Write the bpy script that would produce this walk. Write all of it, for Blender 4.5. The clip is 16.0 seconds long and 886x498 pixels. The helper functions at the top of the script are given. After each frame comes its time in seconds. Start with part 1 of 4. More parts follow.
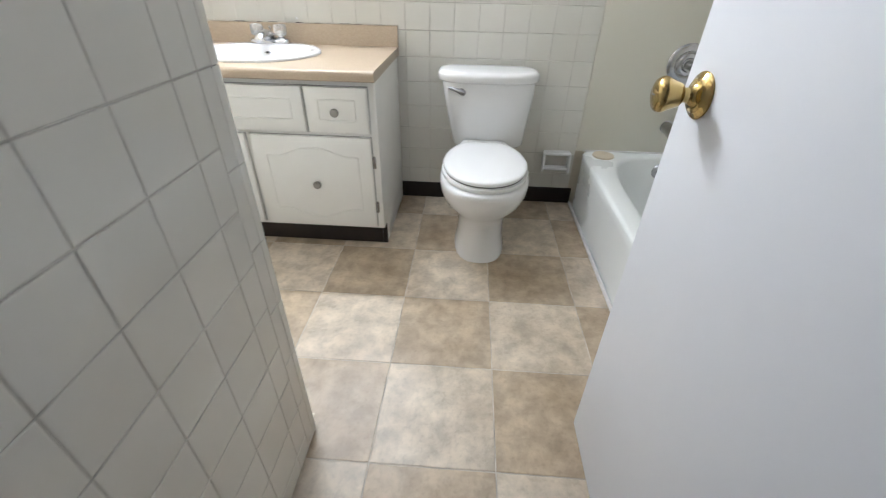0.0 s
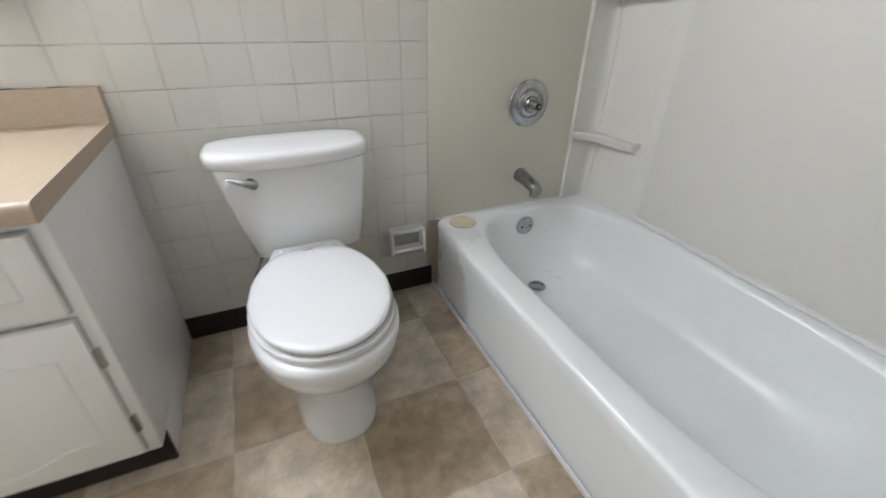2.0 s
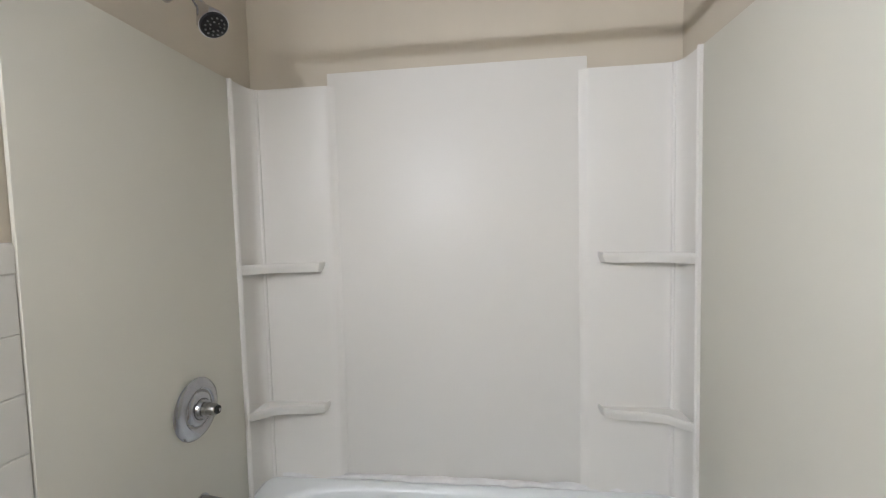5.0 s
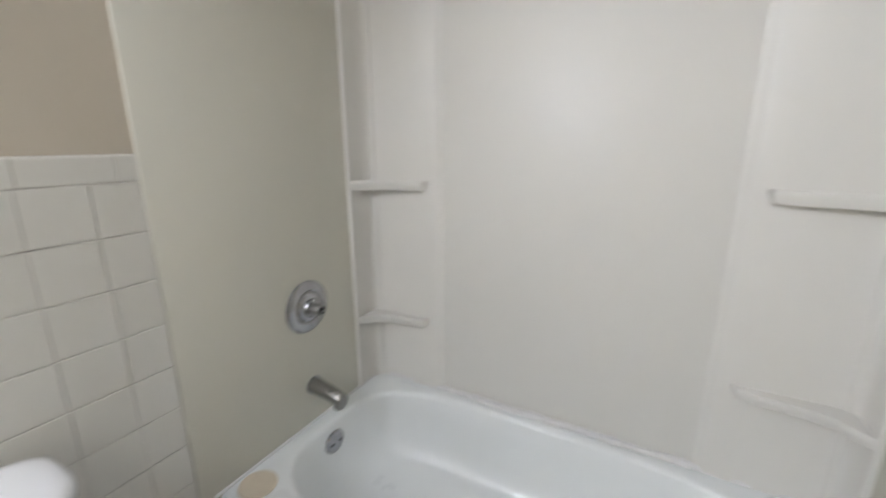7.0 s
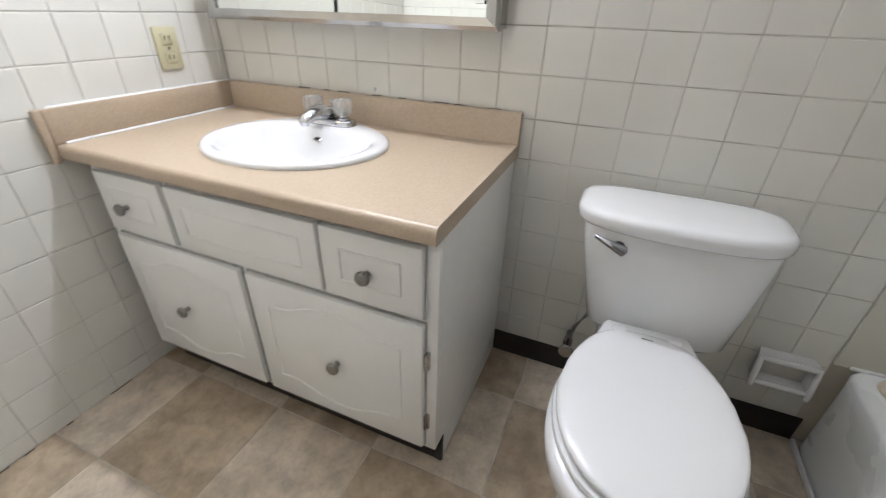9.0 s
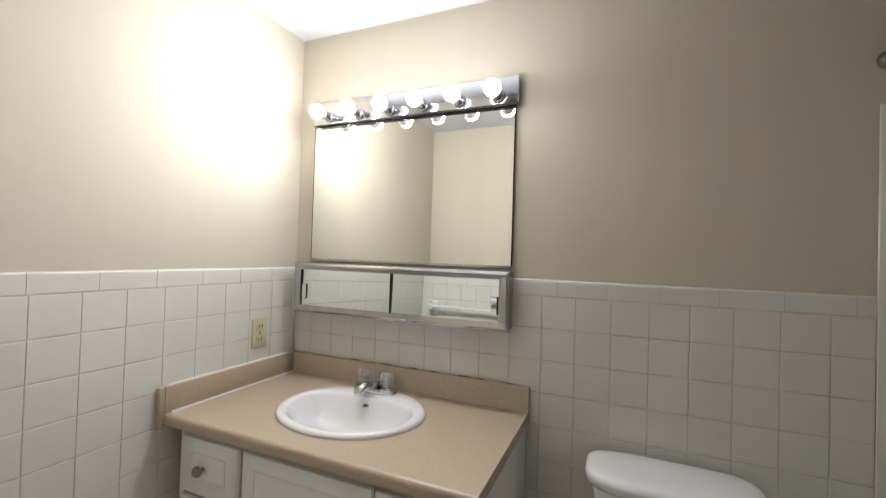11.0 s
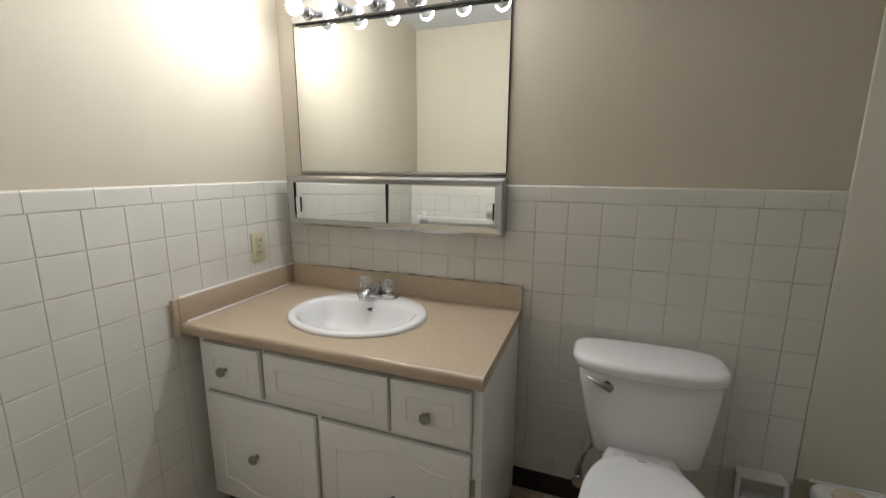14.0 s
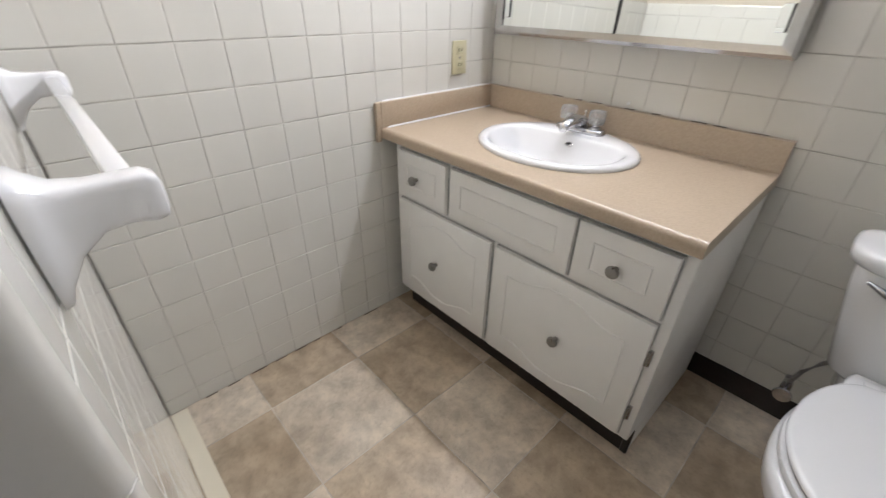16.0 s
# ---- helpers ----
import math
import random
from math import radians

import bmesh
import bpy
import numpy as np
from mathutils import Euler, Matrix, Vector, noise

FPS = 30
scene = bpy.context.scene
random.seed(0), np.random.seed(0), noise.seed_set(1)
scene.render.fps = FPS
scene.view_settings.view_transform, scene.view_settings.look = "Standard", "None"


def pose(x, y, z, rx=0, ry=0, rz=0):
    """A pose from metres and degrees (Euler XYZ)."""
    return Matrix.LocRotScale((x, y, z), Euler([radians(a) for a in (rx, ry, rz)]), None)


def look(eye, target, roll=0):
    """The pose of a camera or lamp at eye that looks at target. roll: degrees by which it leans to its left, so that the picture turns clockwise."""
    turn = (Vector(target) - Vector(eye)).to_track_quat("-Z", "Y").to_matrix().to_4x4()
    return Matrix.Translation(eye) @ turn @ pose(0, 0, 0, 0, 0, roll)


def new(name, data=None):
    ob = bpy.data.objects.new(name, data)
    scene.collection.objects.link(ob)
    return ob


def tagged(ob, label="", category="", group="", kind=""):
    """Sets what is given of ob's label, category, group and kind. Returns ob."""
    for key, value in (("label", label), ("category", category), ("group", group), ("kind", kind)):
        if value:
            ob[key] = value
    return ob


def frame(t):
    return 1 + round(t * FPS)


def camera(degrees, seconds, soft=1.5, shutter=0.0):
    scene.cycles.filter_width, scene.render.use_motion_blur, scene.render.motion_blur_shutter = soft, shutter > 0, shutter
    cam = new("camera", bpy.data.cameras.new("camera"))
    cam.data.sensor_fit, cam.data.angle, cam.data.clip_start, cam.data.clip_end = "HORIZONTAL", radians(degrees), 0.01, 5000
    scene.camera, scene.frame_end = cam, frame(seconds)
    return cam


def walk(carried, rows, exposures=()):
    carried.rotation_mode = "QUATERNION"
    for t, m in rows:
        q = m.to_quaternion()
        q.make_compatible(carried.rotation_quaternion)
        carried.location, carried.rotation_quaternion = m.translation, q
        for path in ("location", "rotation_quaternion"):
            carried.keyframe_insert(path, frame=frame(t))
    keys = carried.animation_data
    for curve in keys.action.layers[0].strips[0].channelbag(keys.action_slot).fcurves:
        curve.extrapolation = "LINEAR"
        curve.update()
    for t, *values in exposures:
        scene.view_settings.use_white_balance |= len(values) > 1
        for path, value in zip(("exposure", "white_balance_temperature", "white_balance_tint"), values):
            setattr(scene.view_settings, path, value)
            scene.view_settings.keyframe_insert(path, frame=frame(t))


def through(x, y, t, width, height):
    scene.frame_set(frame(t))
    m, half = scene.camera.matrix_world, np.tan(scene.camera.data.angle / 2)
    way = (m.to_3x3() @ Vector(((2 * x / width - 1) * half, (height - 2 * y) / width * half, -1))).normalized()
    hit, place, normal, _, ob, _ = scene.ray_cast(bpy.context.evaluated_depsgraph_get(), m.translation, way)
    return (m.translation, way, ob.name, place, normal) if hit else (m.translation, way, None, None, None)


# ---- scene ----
cam = camera(94.1, 16.0, soft=1.15, shutter=0.35)
PATH = [
    (0, (0.008, -0.042, 1.059), (-0.081, 1.608, -0.069), 1.2),
    (0.5, (-0.043, 0.102, 1.037), (0.097, 1.74, -0.102), 3.4),
    (1, (-0.041, 0.331, 1.008), (0.096, 1.948, -0.161), 1.5),
    (1.5, (0.017, 0.529, 1.025), (0.381, 2.161, -0.072), 0.5),
    (2, (0.017, 0.668, 1.028), (0.732, 2.238, 0.015), 1.2),
    (2.5, (0.011, 0.792, 1.074), (1.057, 2.301, 0.28), 0.7),
    (3, (0.062, 0.928, 1.137), (1.321, 2.379, 0.582), -0.5),
    (3.5, (0.115, 1.021, 1.176), (1.657, 2.197, 0.688), -2.1),
    (4, (0.077, 1.079, 1.183), (1.892, 1.773, 0.707), -5.3),
    (4.5, (-0.035, 1.171, 1.202), (1.92, 1.414, 0.86), -3.8),
    (4.7, (-0.076, 1.18, 1.221), (1.909, 1.356, 1.051), -2.3),
    (6.8, (0.039, 1.1, 1.207), (1.89, 1.772, 0.861), -0.4),
    (7, (0.1, 1.034, 1.227), (1.796, 1.97, 0.73), -0.3),
    (7.5, (0.111, 1.032, 1.178), (1.346, 2.428, 0.453), 0.5),
    (8, (0.044, 1.044, 1.091), (0.651, 2.749, 0.239), 1.1),
    (8.5, (-0.031, 0.988, 1.094), (-0.267, 2.715, 0.113), 0.9),
    (9, (-0.085, 0.898, 1.074), (-0.739, 2.497, 0.066), 1.7),
    (9.5, (-0.112, 0.771, 1.047), (-0.813, 2.35, 0.04), 4.7),
    (10, (-0.103, 0.644, 1.115), (-0.864, 2.349, 0.399), 4.7),
    (10.2, (-0.091, 0.62, 1.158), (-0.884, 2.383, 0.646), 4.0),
    (12.3, (-0.046, 0.58, 1.341), (-0.759, 2.435, 1.568), -0.5),
    (12.5, (-0.051, 0.576, 1.336), (-0.755, 2.439, 1.515), -0.5),
    (13, (-0.058, 0.573, 1.309), (-0.758, 2.446, 1.325), -0.8),
    (13.5, (-0.088, 0.547, 1.299), (-0.759, 2.421, 1.111), -0.2),
    (14, (-0.099, 0.545, 1.266), (-0.775, 2.387, 0.881), 0.3),
    (14.5, (-0.114, 0.544, 1.217), (-0.782, 2.338, 0.637), 1.5),
    (15, (-0.117, 0.573, 1.182), (-0.917, 2.254, 0.452), 1.5),
    (15.5, (-0.166, 0.609, 1.156), (-1.202, 2.073, 0.272), 1.0),
    (16, (-0.188, 0.636, 1.144), (-1.418, 1.816, 0.099), 1.2),
]
EXPOSURES = [
    (0.0, 1.03, 5620, 8),
    (1.0, 0.78, 5620, 8),
    (2.5, 0.80, 5720, 11),
    (4.0, 0.75, 5770, 12),
    (4.7, 0.74, 5750, 12),
    (7.0, 0.75, 5720, 11),
    (8.0, 0.71, 5720, 11),
    (8.5, 0.62, 5720, 11),
    (9.5, 0.55, 5750, 11),
    (10.2, 0.34, 5900, 11),
    (12.3, -1.00, 6330, 9),
    (12.5, -1.00, 6330, 9),
    (13.0, -0.92, 6330, 9),
    (13.5, -0.70, 6280, 9),
    (14.0, -0.40, 6230, 9),
    (14.5, -0.04, 6030, 10),
    (15.0, 0.17, 5930, 11),
    (16.0, 0.30, 5880, 13),
]
walk(cam, [(t, look(eye, target, roll)) for t, eye, target, roll in PATH], EXPOSURES)

# ---- world and light ----
world = bpy.data.worlds.new("dark_world")
world.use_nodes = True
world.node_tree.nodes["Background"].inputs[0].default_value = (0.02, 0.02, 0.022, 1)
world.node_tree.nodes["Background"].inputs[1].default_value = 0.2
scene.world = world
BULB = 1040.0


# ---- materials ----
def mat(name, color, rough=0.5, metal=0.0, var=0.06, scale=6.0, bump=0.0, bscale=60.0, coat=0.0, tint=0.0, color2=None, contrast=0.5, detail=5.0, streaks=0.0):
    m = bpy.data.materials.new(name)
    m.use_nodes = True
    nt = m.node_tree
    n, l = nt.nodes, nt.links
    b = n["Principled BSDF"]
    b.inputs["Roughness"].default_value = rough
    b.inputs["Metallic"].default_value = metal
    b.inputs["Coat Weight"].default_value = coat
    b.inputs["Coat Roughness"].default_value = 0.08
    tc = n.new("ShaderNodeTexCoord")
    geo = n.new("ShaderNodeNewGeometry")
    n1 = n.new("ShaderNodeTexNoise")
    n1.inputs["Scale"].default_value = scale
    n1.inputs["Detail"].default_value = detail
    l.new(geo.outputs["Position"], n1.inputs["Vector"])
    r = n.new("ShaderNodeMapRange")
    r.inputs["From Min"].default_value = 0.5 - contrast / 2
    r.inputs["From Max"].default_value = 0.5 + contrast / 2
    l.new(n1.outputs["Fac"], r.inputs["Value"])
    mx = n.new("ShaderNodeMix")
    mx.data_type = "RGBA"
    c2 = color2 or tuple(c * (1 - var) for c in color)
    mx.inputs[6].default_value = (*color, 1)
    mx.inputs[7].default_value = (*c2, 1)
    l.new(r.outputs["Result"], mx.inputs[0])
    out = mx.outputs[2]
    if tint:
        oi = n.new("ShaderNodeObjectInfo")
        hs = n.new("ShaderNodeHueSaturation")
        mr = n.new("ShaderNodeMapRange")
        mr.inputs["To Min"].default_value = 1 - tint
        mr.inputs["To Max"].default_value = 1 + tint
        l.new(oi.outputs["Random"], mr.inputs["Value"])
        l.new(mr.outputs["Result"], hs.inputs["Value"])
        l.new(out, hs.inputs["Color"])
        out = hs.outputs["Color"]
    l.new(out, b.inputs["Base Color"])
    rr = n.new("ShaderNodeMapRange")
    rr.inputs["To Min"].default_value = max(0.0, rough * 0.85)
    rr.inputs["To Max"].default_value = min(1.0, rough * 1.2)
    l.new(n1.outputs["Fac"], rr.inputs["Value"])
    l.new(rr.outputs["Result"], b.inputs["Roughness"])
    if bump:
        n2 = n.new("ShaderNodeTexNoise")
        n2.inputs["Scale"].default_value = bscale
        n2.inputs["Detail"].default_value = 4
        l.new(geo.outputs["Position"], n2.inputs["Vector"])
        bp = n.new("ShaderNodeBump")
        bp.inputs["Strength"].default_value = bump
        bp.inputs["Distance"].default_value = 0.01
        l.new(n2.outputs["Fac"], bp.inputs["Height"])
        l.new(bp.outputs["Normal"], b.inputs["Normal"])
    if streaks:
        mp = n.new("ShaderNodeMapping")
        mp.inputs["Scale"].default_value = (9.0, 9.0, 0.7)
        l.new(geo.outputs["Position"], mp.inputs["Vector"])
        n5 = n.new("ShaderNodeTexNoise")
        n5.inputs["Scale"].default_value = 1.0
        n5.inputs["Detail"].default_value = 3.0
        l.new(mp.outputs["Vector"], n5.inputs["Vector"])
        r5 = n.new("ShaderNodeMapRange")
        r5.inputs["From Min"].default_value = 0.3
        r5.inputs["From Max"].default_value = 0.7
        r5.inputs["To Min"].default_value = 1.0 - streaks
        r5.inputs["To Max"].default_value = 1.0 + streaks * 0.4
        l.new(n5.outputs["Fac"], r5.inputs["Value"])
        sc = n.new("ShaderNodeVectorMath")
        sc.operation = "SCALE"
        l.new(out, sc.inputs[0])
        l.new(r5.outputs["Result"], sc.inputs["Scale"])
        l.new(sc.outputs[0], b.inputs["Base Color"])
    return m


def glowing(name, color, strength):
    """Lit globe glass: emission weighted to the front, little towards the socket, to tame wall hot spots."""
    m = bpy.data.materials.new(name)
    m.use_nodes = True
    n, l = m.node_tree.nodes, m.node_tree.links
    b = n["Principled BSDF"]
    b.inputs["Base Color"].default_value = (0.9, 0.9, 0.9, 1)
    b.inputs["Emission Color"].default_value = (*color, 1)
    geo = n.new("ShaderNodeNewGeometry")
    sep = n.new("ShaderNodeSeparateXYZ")
    l.new(geo.outputs["Normal"], sep.inputs[0])
    r = n.new("ShaderNodeMapRange")
    r.inputs["From Min"].default_value = 0.08
    r.inputs["From Max"].default_value = -1.0
    l.new(sep.outputs["Y"], r.inputs["Value"])
    pw = n.new("ShaderNodeMath")
    pw.operation = "POWER"
    pw.inputs[1].default_value = 4.0
    l.new(r.outputs["Result"], pw.inputs[0])
    k = n.new("ShaderNodeMath")
    k.operation = "MULTIPLY_ADD"
    k.inputs[1].default_value = strength
    k.inputs[2].default_value = strength * 0.06
    l.new(pw.outputs[0], k.inputs[0])
    l.new(k.outputs[0], b.inputs["Emission Strength"])
    return m


def clear(name, color, rough=0.02, through=1.0):
    m = mat(name, color, rough, var=0.0)
    m.node_tree.nodes["Principled BSDF"].inputs["Transmission Weight"].default_value = through
    m.node_tree.nodes["Principled BSDF"].inputs["IOR"].default_value = 1.49
    return m


PAINT = mat("beige_wall_paint", (0.565, 0.508, 0.41), 0.68, var=0.04, scale=2.2, bump=0.025, bscale=160, streaks=0.025)
CEIL = mat("popcorn_ceiling_paint", (0.67, 0.68, 0.71), 0.9, var=0.06, scale=3, bump=0.9, bscale=90)
TILE = mat("painted_glazed_tile", (0.68, 0.663, 0.608), 0.13, var=0.04, scale=5, bump=0.03, bscale=22, coat=0.3, tint=0.012)
GROUT = mat("painted_grout", (0.40, 0.38, 0.34), 0.7, var=0.35, scale=9, color2=(0.66, 0.64, 0.59), contrast=0.22)
PORCELAIN = mat("white_porcelain", (0.77, 0.77, 0.775), 0.12, var=0.02, coat=0.5)
ENAMEL = mat("white_tub_enamel", (0.81, 0.83, 0.825), 0.28, var=0.05, scale=3, coat=0.12, bump=0.02, bscale=30)
SEAT = mat("white_plastic_seat", (0.79, 0.79, 0.79), 0.22, var=0.02)
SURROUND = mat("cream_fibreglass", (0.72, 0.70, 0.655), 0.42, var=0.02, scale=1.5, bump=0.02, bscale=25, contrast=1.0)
# cream fibreglass again, with the shade on the end walls put into its colour
ENDPANEL = mat("shaded_cream_fibreglass", (0.64, 0.62, 0.535), 0.4, var=0.04, scale=1.5, bump=0.02, bscale=25, contrast=1.0)
CABINET = mat("white_cabinet_paint", (0.82, 0.812, 0.785), 0.33, var=0.05, scale=9, bump=0.08, bscale=70)
# patchy grey that paints the shadow line round drawer and door fronts
EDGE = mat("grey_gap_shade", (0.33, 0.325, 0.31), 0.6, var=0.4, scale=35, color2=(0.55, 0.545, 0.53), contrast=0.35)
LAMINATE = mat("beige_laminate", (0.465, 0.374, 0.274), 0.32, scale=170, color2=(0.42, 0.334, 0.240), contrast=0.25)
# chrome with the dark surroundings it mirrors put into its colour
DARK_CHROME = mat("darkened_chrome", (0.48, 0.48, 0.50), 0.2, 1.0, var=0.3, scale=14)
CHROME = mat("chrome", (0.62, 0.62, 0.64), 0.12, 1.0, var=0.08, scale=20)
NICKEL = mat("brushed_nickel", (0.33, 0.32, 0.30), 0.28, 1.0, var=0.15, scale=60)
FRAME = mat("polished_steel_frame", (0.47, 0.46, 0.45), 0.17, 1.0, var=0.15, scale=25)
MIRROR = mat("mirror_glass", (0.83, 0.85, 0.82), 0.01, 1.0, var=0.0)
BRASS = mat("polished_brass", (0.50, 0.37, 0.15), 0.14, 1.0, var=0.12, scale=30)
DOOR = mat("white_door_paint", (0.70, 0.71, 0.75), 0.4, var=0.03, scale=3, bump=0.012, bscale=60)
BASE = mat("dark_brown_vinyl_base", (0.018, 0.012, 0.01), 0.45, var=0.4, scale=20)
TAUPE = mat("shaded_taupe_ceramic", (0.56, 0.53, 0.48), 0.35, var=0.1, scale=30)
IVORY = mat("ivory_plastic", (0.56, 0.52, 0.34), 0.35, var=0.04)
DARK = mat("black_gap", (0.01, 0.01, 0.01), 0.6, var=0.1)
GRIME = mat("brown_floor_grime", (0.045, 0.035, 0.027), 0.7, var=0.3, scale=40)
CAULK = mat("white_caulk", (0.76, 0.75, 0.74), 0.5, var=0.12, scale=30)
TAN = mat("tan_plastic_disc", (0.66, 0.58, 0.45), 0.5, var=0.1, scale=30)
CREAM = mat("cream_vinyl_strip", (0.74, 0.68, 0.54), 0.45, var=0.05, scale=10)
BULBGLASS = glowing("lit_bulb_glass", (1.0, 0.975, 0.94), BULB)
ACRYLIC = clear("clear_acrylic", (0.80, 0.79, 0.76), 0.06, 0.72)
HOSE = mat("braided_steel", (0.35, 0.34, 0.33), 0.4, 0.8, var=0.4, scale=150)
HALL = mat("hall_wall_paint", (0.72, 0.68, 0.60), 0.6, var=0.04)


def vinyl(name, light, dark):
    """Stone-look sheet vinyl: clouds at two sizes and fine grain."""
    m = mat(name, light, 0.40, scale=4.2, color2=dark, contrast=0.38, bump=0.06, bscale=45, tint=0.05, detail=7.0)
    nt = m.node_tree
    n, l = nt.nodes, nt.links
    b = n["Principled BSDF"]
    src = b.inputs["Base Color"].links[0].from_socket
    geo = n.new("ShaderNodeNewGeometry")
    n3 = n.new("ShaderNodeTexNoise")
    n3.inputs["Scale"].default_value = 14.0
    n3.inputs["Roughness"].default_value = 0.62
    n3.inputs["Detail"].default_value = 8.0
    n3.inputs["Distortion"].default_value = 0.2
    l.new(geo.outputs["Position"], n3.inputs["Vector"])
    r = n.new("ShaderNodeMapRange")
    r.inputs["From Min"].default_value = 0.36
    r.inputs["From Max"].default_value = 0.64
    r.inputs["To Min"].default_value = 0.76
    r.inputs["To Max"].default_value = 1.16
    l.new(n3.outputs["Fac"], r.inputs["Value"])
    n4 = n.new("ShaderNodeTexNoise")
    n4.inputs["Scale"].default_value = 75.0
    n4.inputs["Detail"].default_value = 6.0
    l.new(geo.outputs["Position"], n4.inputs["Vector"])
    r4 = n.new("ShaderNodeMapRange")
    r4.inputs["From Min"].default_value = 0.33
    r4.inputs["From Max"].default_value = 0.47
    r4.inputs["To Min"].default_value = 0.89
    r4.inputs["To Max"].default_value = 1.0
    l.new(n4.outputs["Fac"], r4.inputs["Value"])
    both = n.new("ShaderNodeMath")
    both.operation = "MULTIPLY"
    l.new(r.outputs["Result"], both.inputs[0])
    l.new(r4.outputs["Result"], both.inputs[1])
    mul = n.new("ShaderNodeVectorMath")
    mul.operation = "SCALE"
    l.new(src, mul.inputs[0])
    l.new(both.outputs[0], mul.inputs["Scale"])
    l.new(mul.outputs[0], b.inputs["Base Color"])
    return m


VINYL_L = vinyl("light_stone_vinyl", (0.655, 0.568, 0.452), (0.455, 0.373, 0.277))
VINYL_D = vinyl("dark_stone_vinyl", (0.50, 0.403, 0.288), (0.345, 0.264, 0.175))
VJOINT = mat("vinyl_joint", (0.62, 0.56, 0.47), 0.6, var=0.5, scale=9, contrast=0.3)


# ---- mesh helpers ----
def finish(name, bm, material, smooth=40):
    bmesh.ops.recalc_face_normals(bm, faces=bm.faces[:])
    me = bpy.data.meshes.new(name)
    bm.to_mesh(me)
    bm.free()
    me.materials.append(material)
    if smooth:
        me.shade_smooth()
        me.set_sharp_from_angle(angle=radians(smooth))
    return me


def part(name, bm, material, parent=None, label="", smooth=40):
    ob = new(name, finish(name, bm, material, smooth))
    if parent is not None:
        ob.parent = parent
    if label:
        ob["label"] = label
    return ob


def thing(name, label, category, at=(0, 0, 0), kind="", group=""):
    ob = new(name)
    ob.empty_display_size = 0.05
    ob.location = at
    return tagged(ob, label, category, group, kind)


def under(ob, parent):
    """Hang ob under a thing that stands at parent.location, keeping its place in the world."""
    ob.parent = parent
    ob.matrix_parent_inverse = Matrix.Translation(-parent.location)
    return ob


def box(x0, x1, y0, y1, z0, z1, bevel=0.0, seg=2, bm=None):
    bm = bm or bmesh.new()
    m = Matrix.Translation(((x0 + x1) / 2, (y0 + y1) / 2, (z0 + z1) / 2)) @ Matrix.Diagonal((abs(x1 - x0), abs(y1 - y0), abs(z1 - z0), 1))
    vs = bmesh.ops.create_cube(bm, size=1, matrix=m)["verts"]
    if bevel:
        es = list({e for v in vs for e in v.link_edges})
        bmesh.ops.bevel(bm, geom=es, offset=bevel, segments=seg, profile=0.5, affect="EDGES")
    return bm


def loft(rings, bm=None, cap0=True, cap1=True):
    """Skin closed rings of equal length."""
    bm = bm or bmesh.new()
    vv = [[bm.verts.new(p) for p in ring] for ring in rings]
    n = len(vv[0])
    for a, b in zip(vv, vv[1:]):
        for i in range(n):
            bm.faces.new((a[i], a[(i + 1) % n], b[(i + 1) % n], b[i]))
    if cap0:
        bm.faces.new(vv[0][::-1])
    if cap1:
        bm.faces.new(vv[-1])
    return bm


def oval(cx, cy, z, rx, ry, n=48, p=2.0, egg=0.0):
    """A superellipse ring; egg narrows the -y end."""
    pts = []
    for i in range(n):
        a = 2 * math.pi * i / n
        c, s = math.cos(a), math.sin(a)
        x = math.copysign(abs(c) ** (2 / p), c)
        y = math.copysign(abs(s) ** (2 / p), s)
        pts.append((cx + rx * x * (1 + egg * y), cy + ry * y, z))
    return pts


def lathe(profile, at, axis="z", n=32, bm=None):
    """Turn (radius, height) pairs about an axis through at."""
    rings = []
    for r, hgt in profile:
        ring = []
        for i in range(n):
            a = 2 * math.pi * i / n
            u, v = r * math.cos(a), r * math.sin(a)
            p = {"z": (u, v, hgt), "y": (u, hgt, v), "x": (hgt, u, v)}[axis]
            ring.append((at[0] + p[0], at[1] + p[1], at[2] + p[2]))
        rings.append(ring)
    return loft(rings, bm)


def tube(points, radius, n=12, bm=None):
    pts = [Vector(p) for p in points]
    rings = []
    for i, p in enumerate(pts):
        d = (pts[min(i + 1, len(pts) - 1)] - pts[max(i - 1, 0)]).normalized()
        up = Vector((0, 0, 1)) if abs(d.z) < 0.9 else Vector((1, 0, 0))
        u = d.cross(up).normalized()
        v = d.cross(u).normalized()
        r = radius[i] if isinstance(radius, (list, tuple)) else radius
        rings.append([p + r * (math.cos(2 * math.pi * k / n) * u + math.sin(2 * math.pi * k / n) * v) for k in range(n)])
    return loft(rings, bm)


def slab(outline, axis, a0, a1, bm=None):
    """Extrude a closed 2-D outline along an axis from a0 to a1."""
    def put(p, a):
        return {"x": (a, p[0], p[1]), "y": (p[0], a, p[1]), "z": (p[0], p[1], a)}[axis]
    return loft([[put(p, a0) for p in outline], [put(p, a1) for p in outline]], bm)


# ---- plan ----
XL, YB, XR, ZC = -1.376, 2.032, 1.352, 2.222   # painted faces of left, back, right wall; ceiling
XN, YT = -0.366, 0.594                         # face of the entry wall, face of the towel-bar wall
YF = 0.562                                     # wall at the foot of the tub
TZ, CAPZ = 1.153, 1.21                         # top of the square tiles, top of the cap course
P = 0.1095


def wall(name, x0, x1, y0, y1, z0=0.0, z1=ZC, material=PAINT, label="beige painted plaster wall"):
    ob = part(name, box(x0, x1, y0, y1, z0, z1), material, smooth=0)
    return tagged(ob, label, "wall", kind="structure")


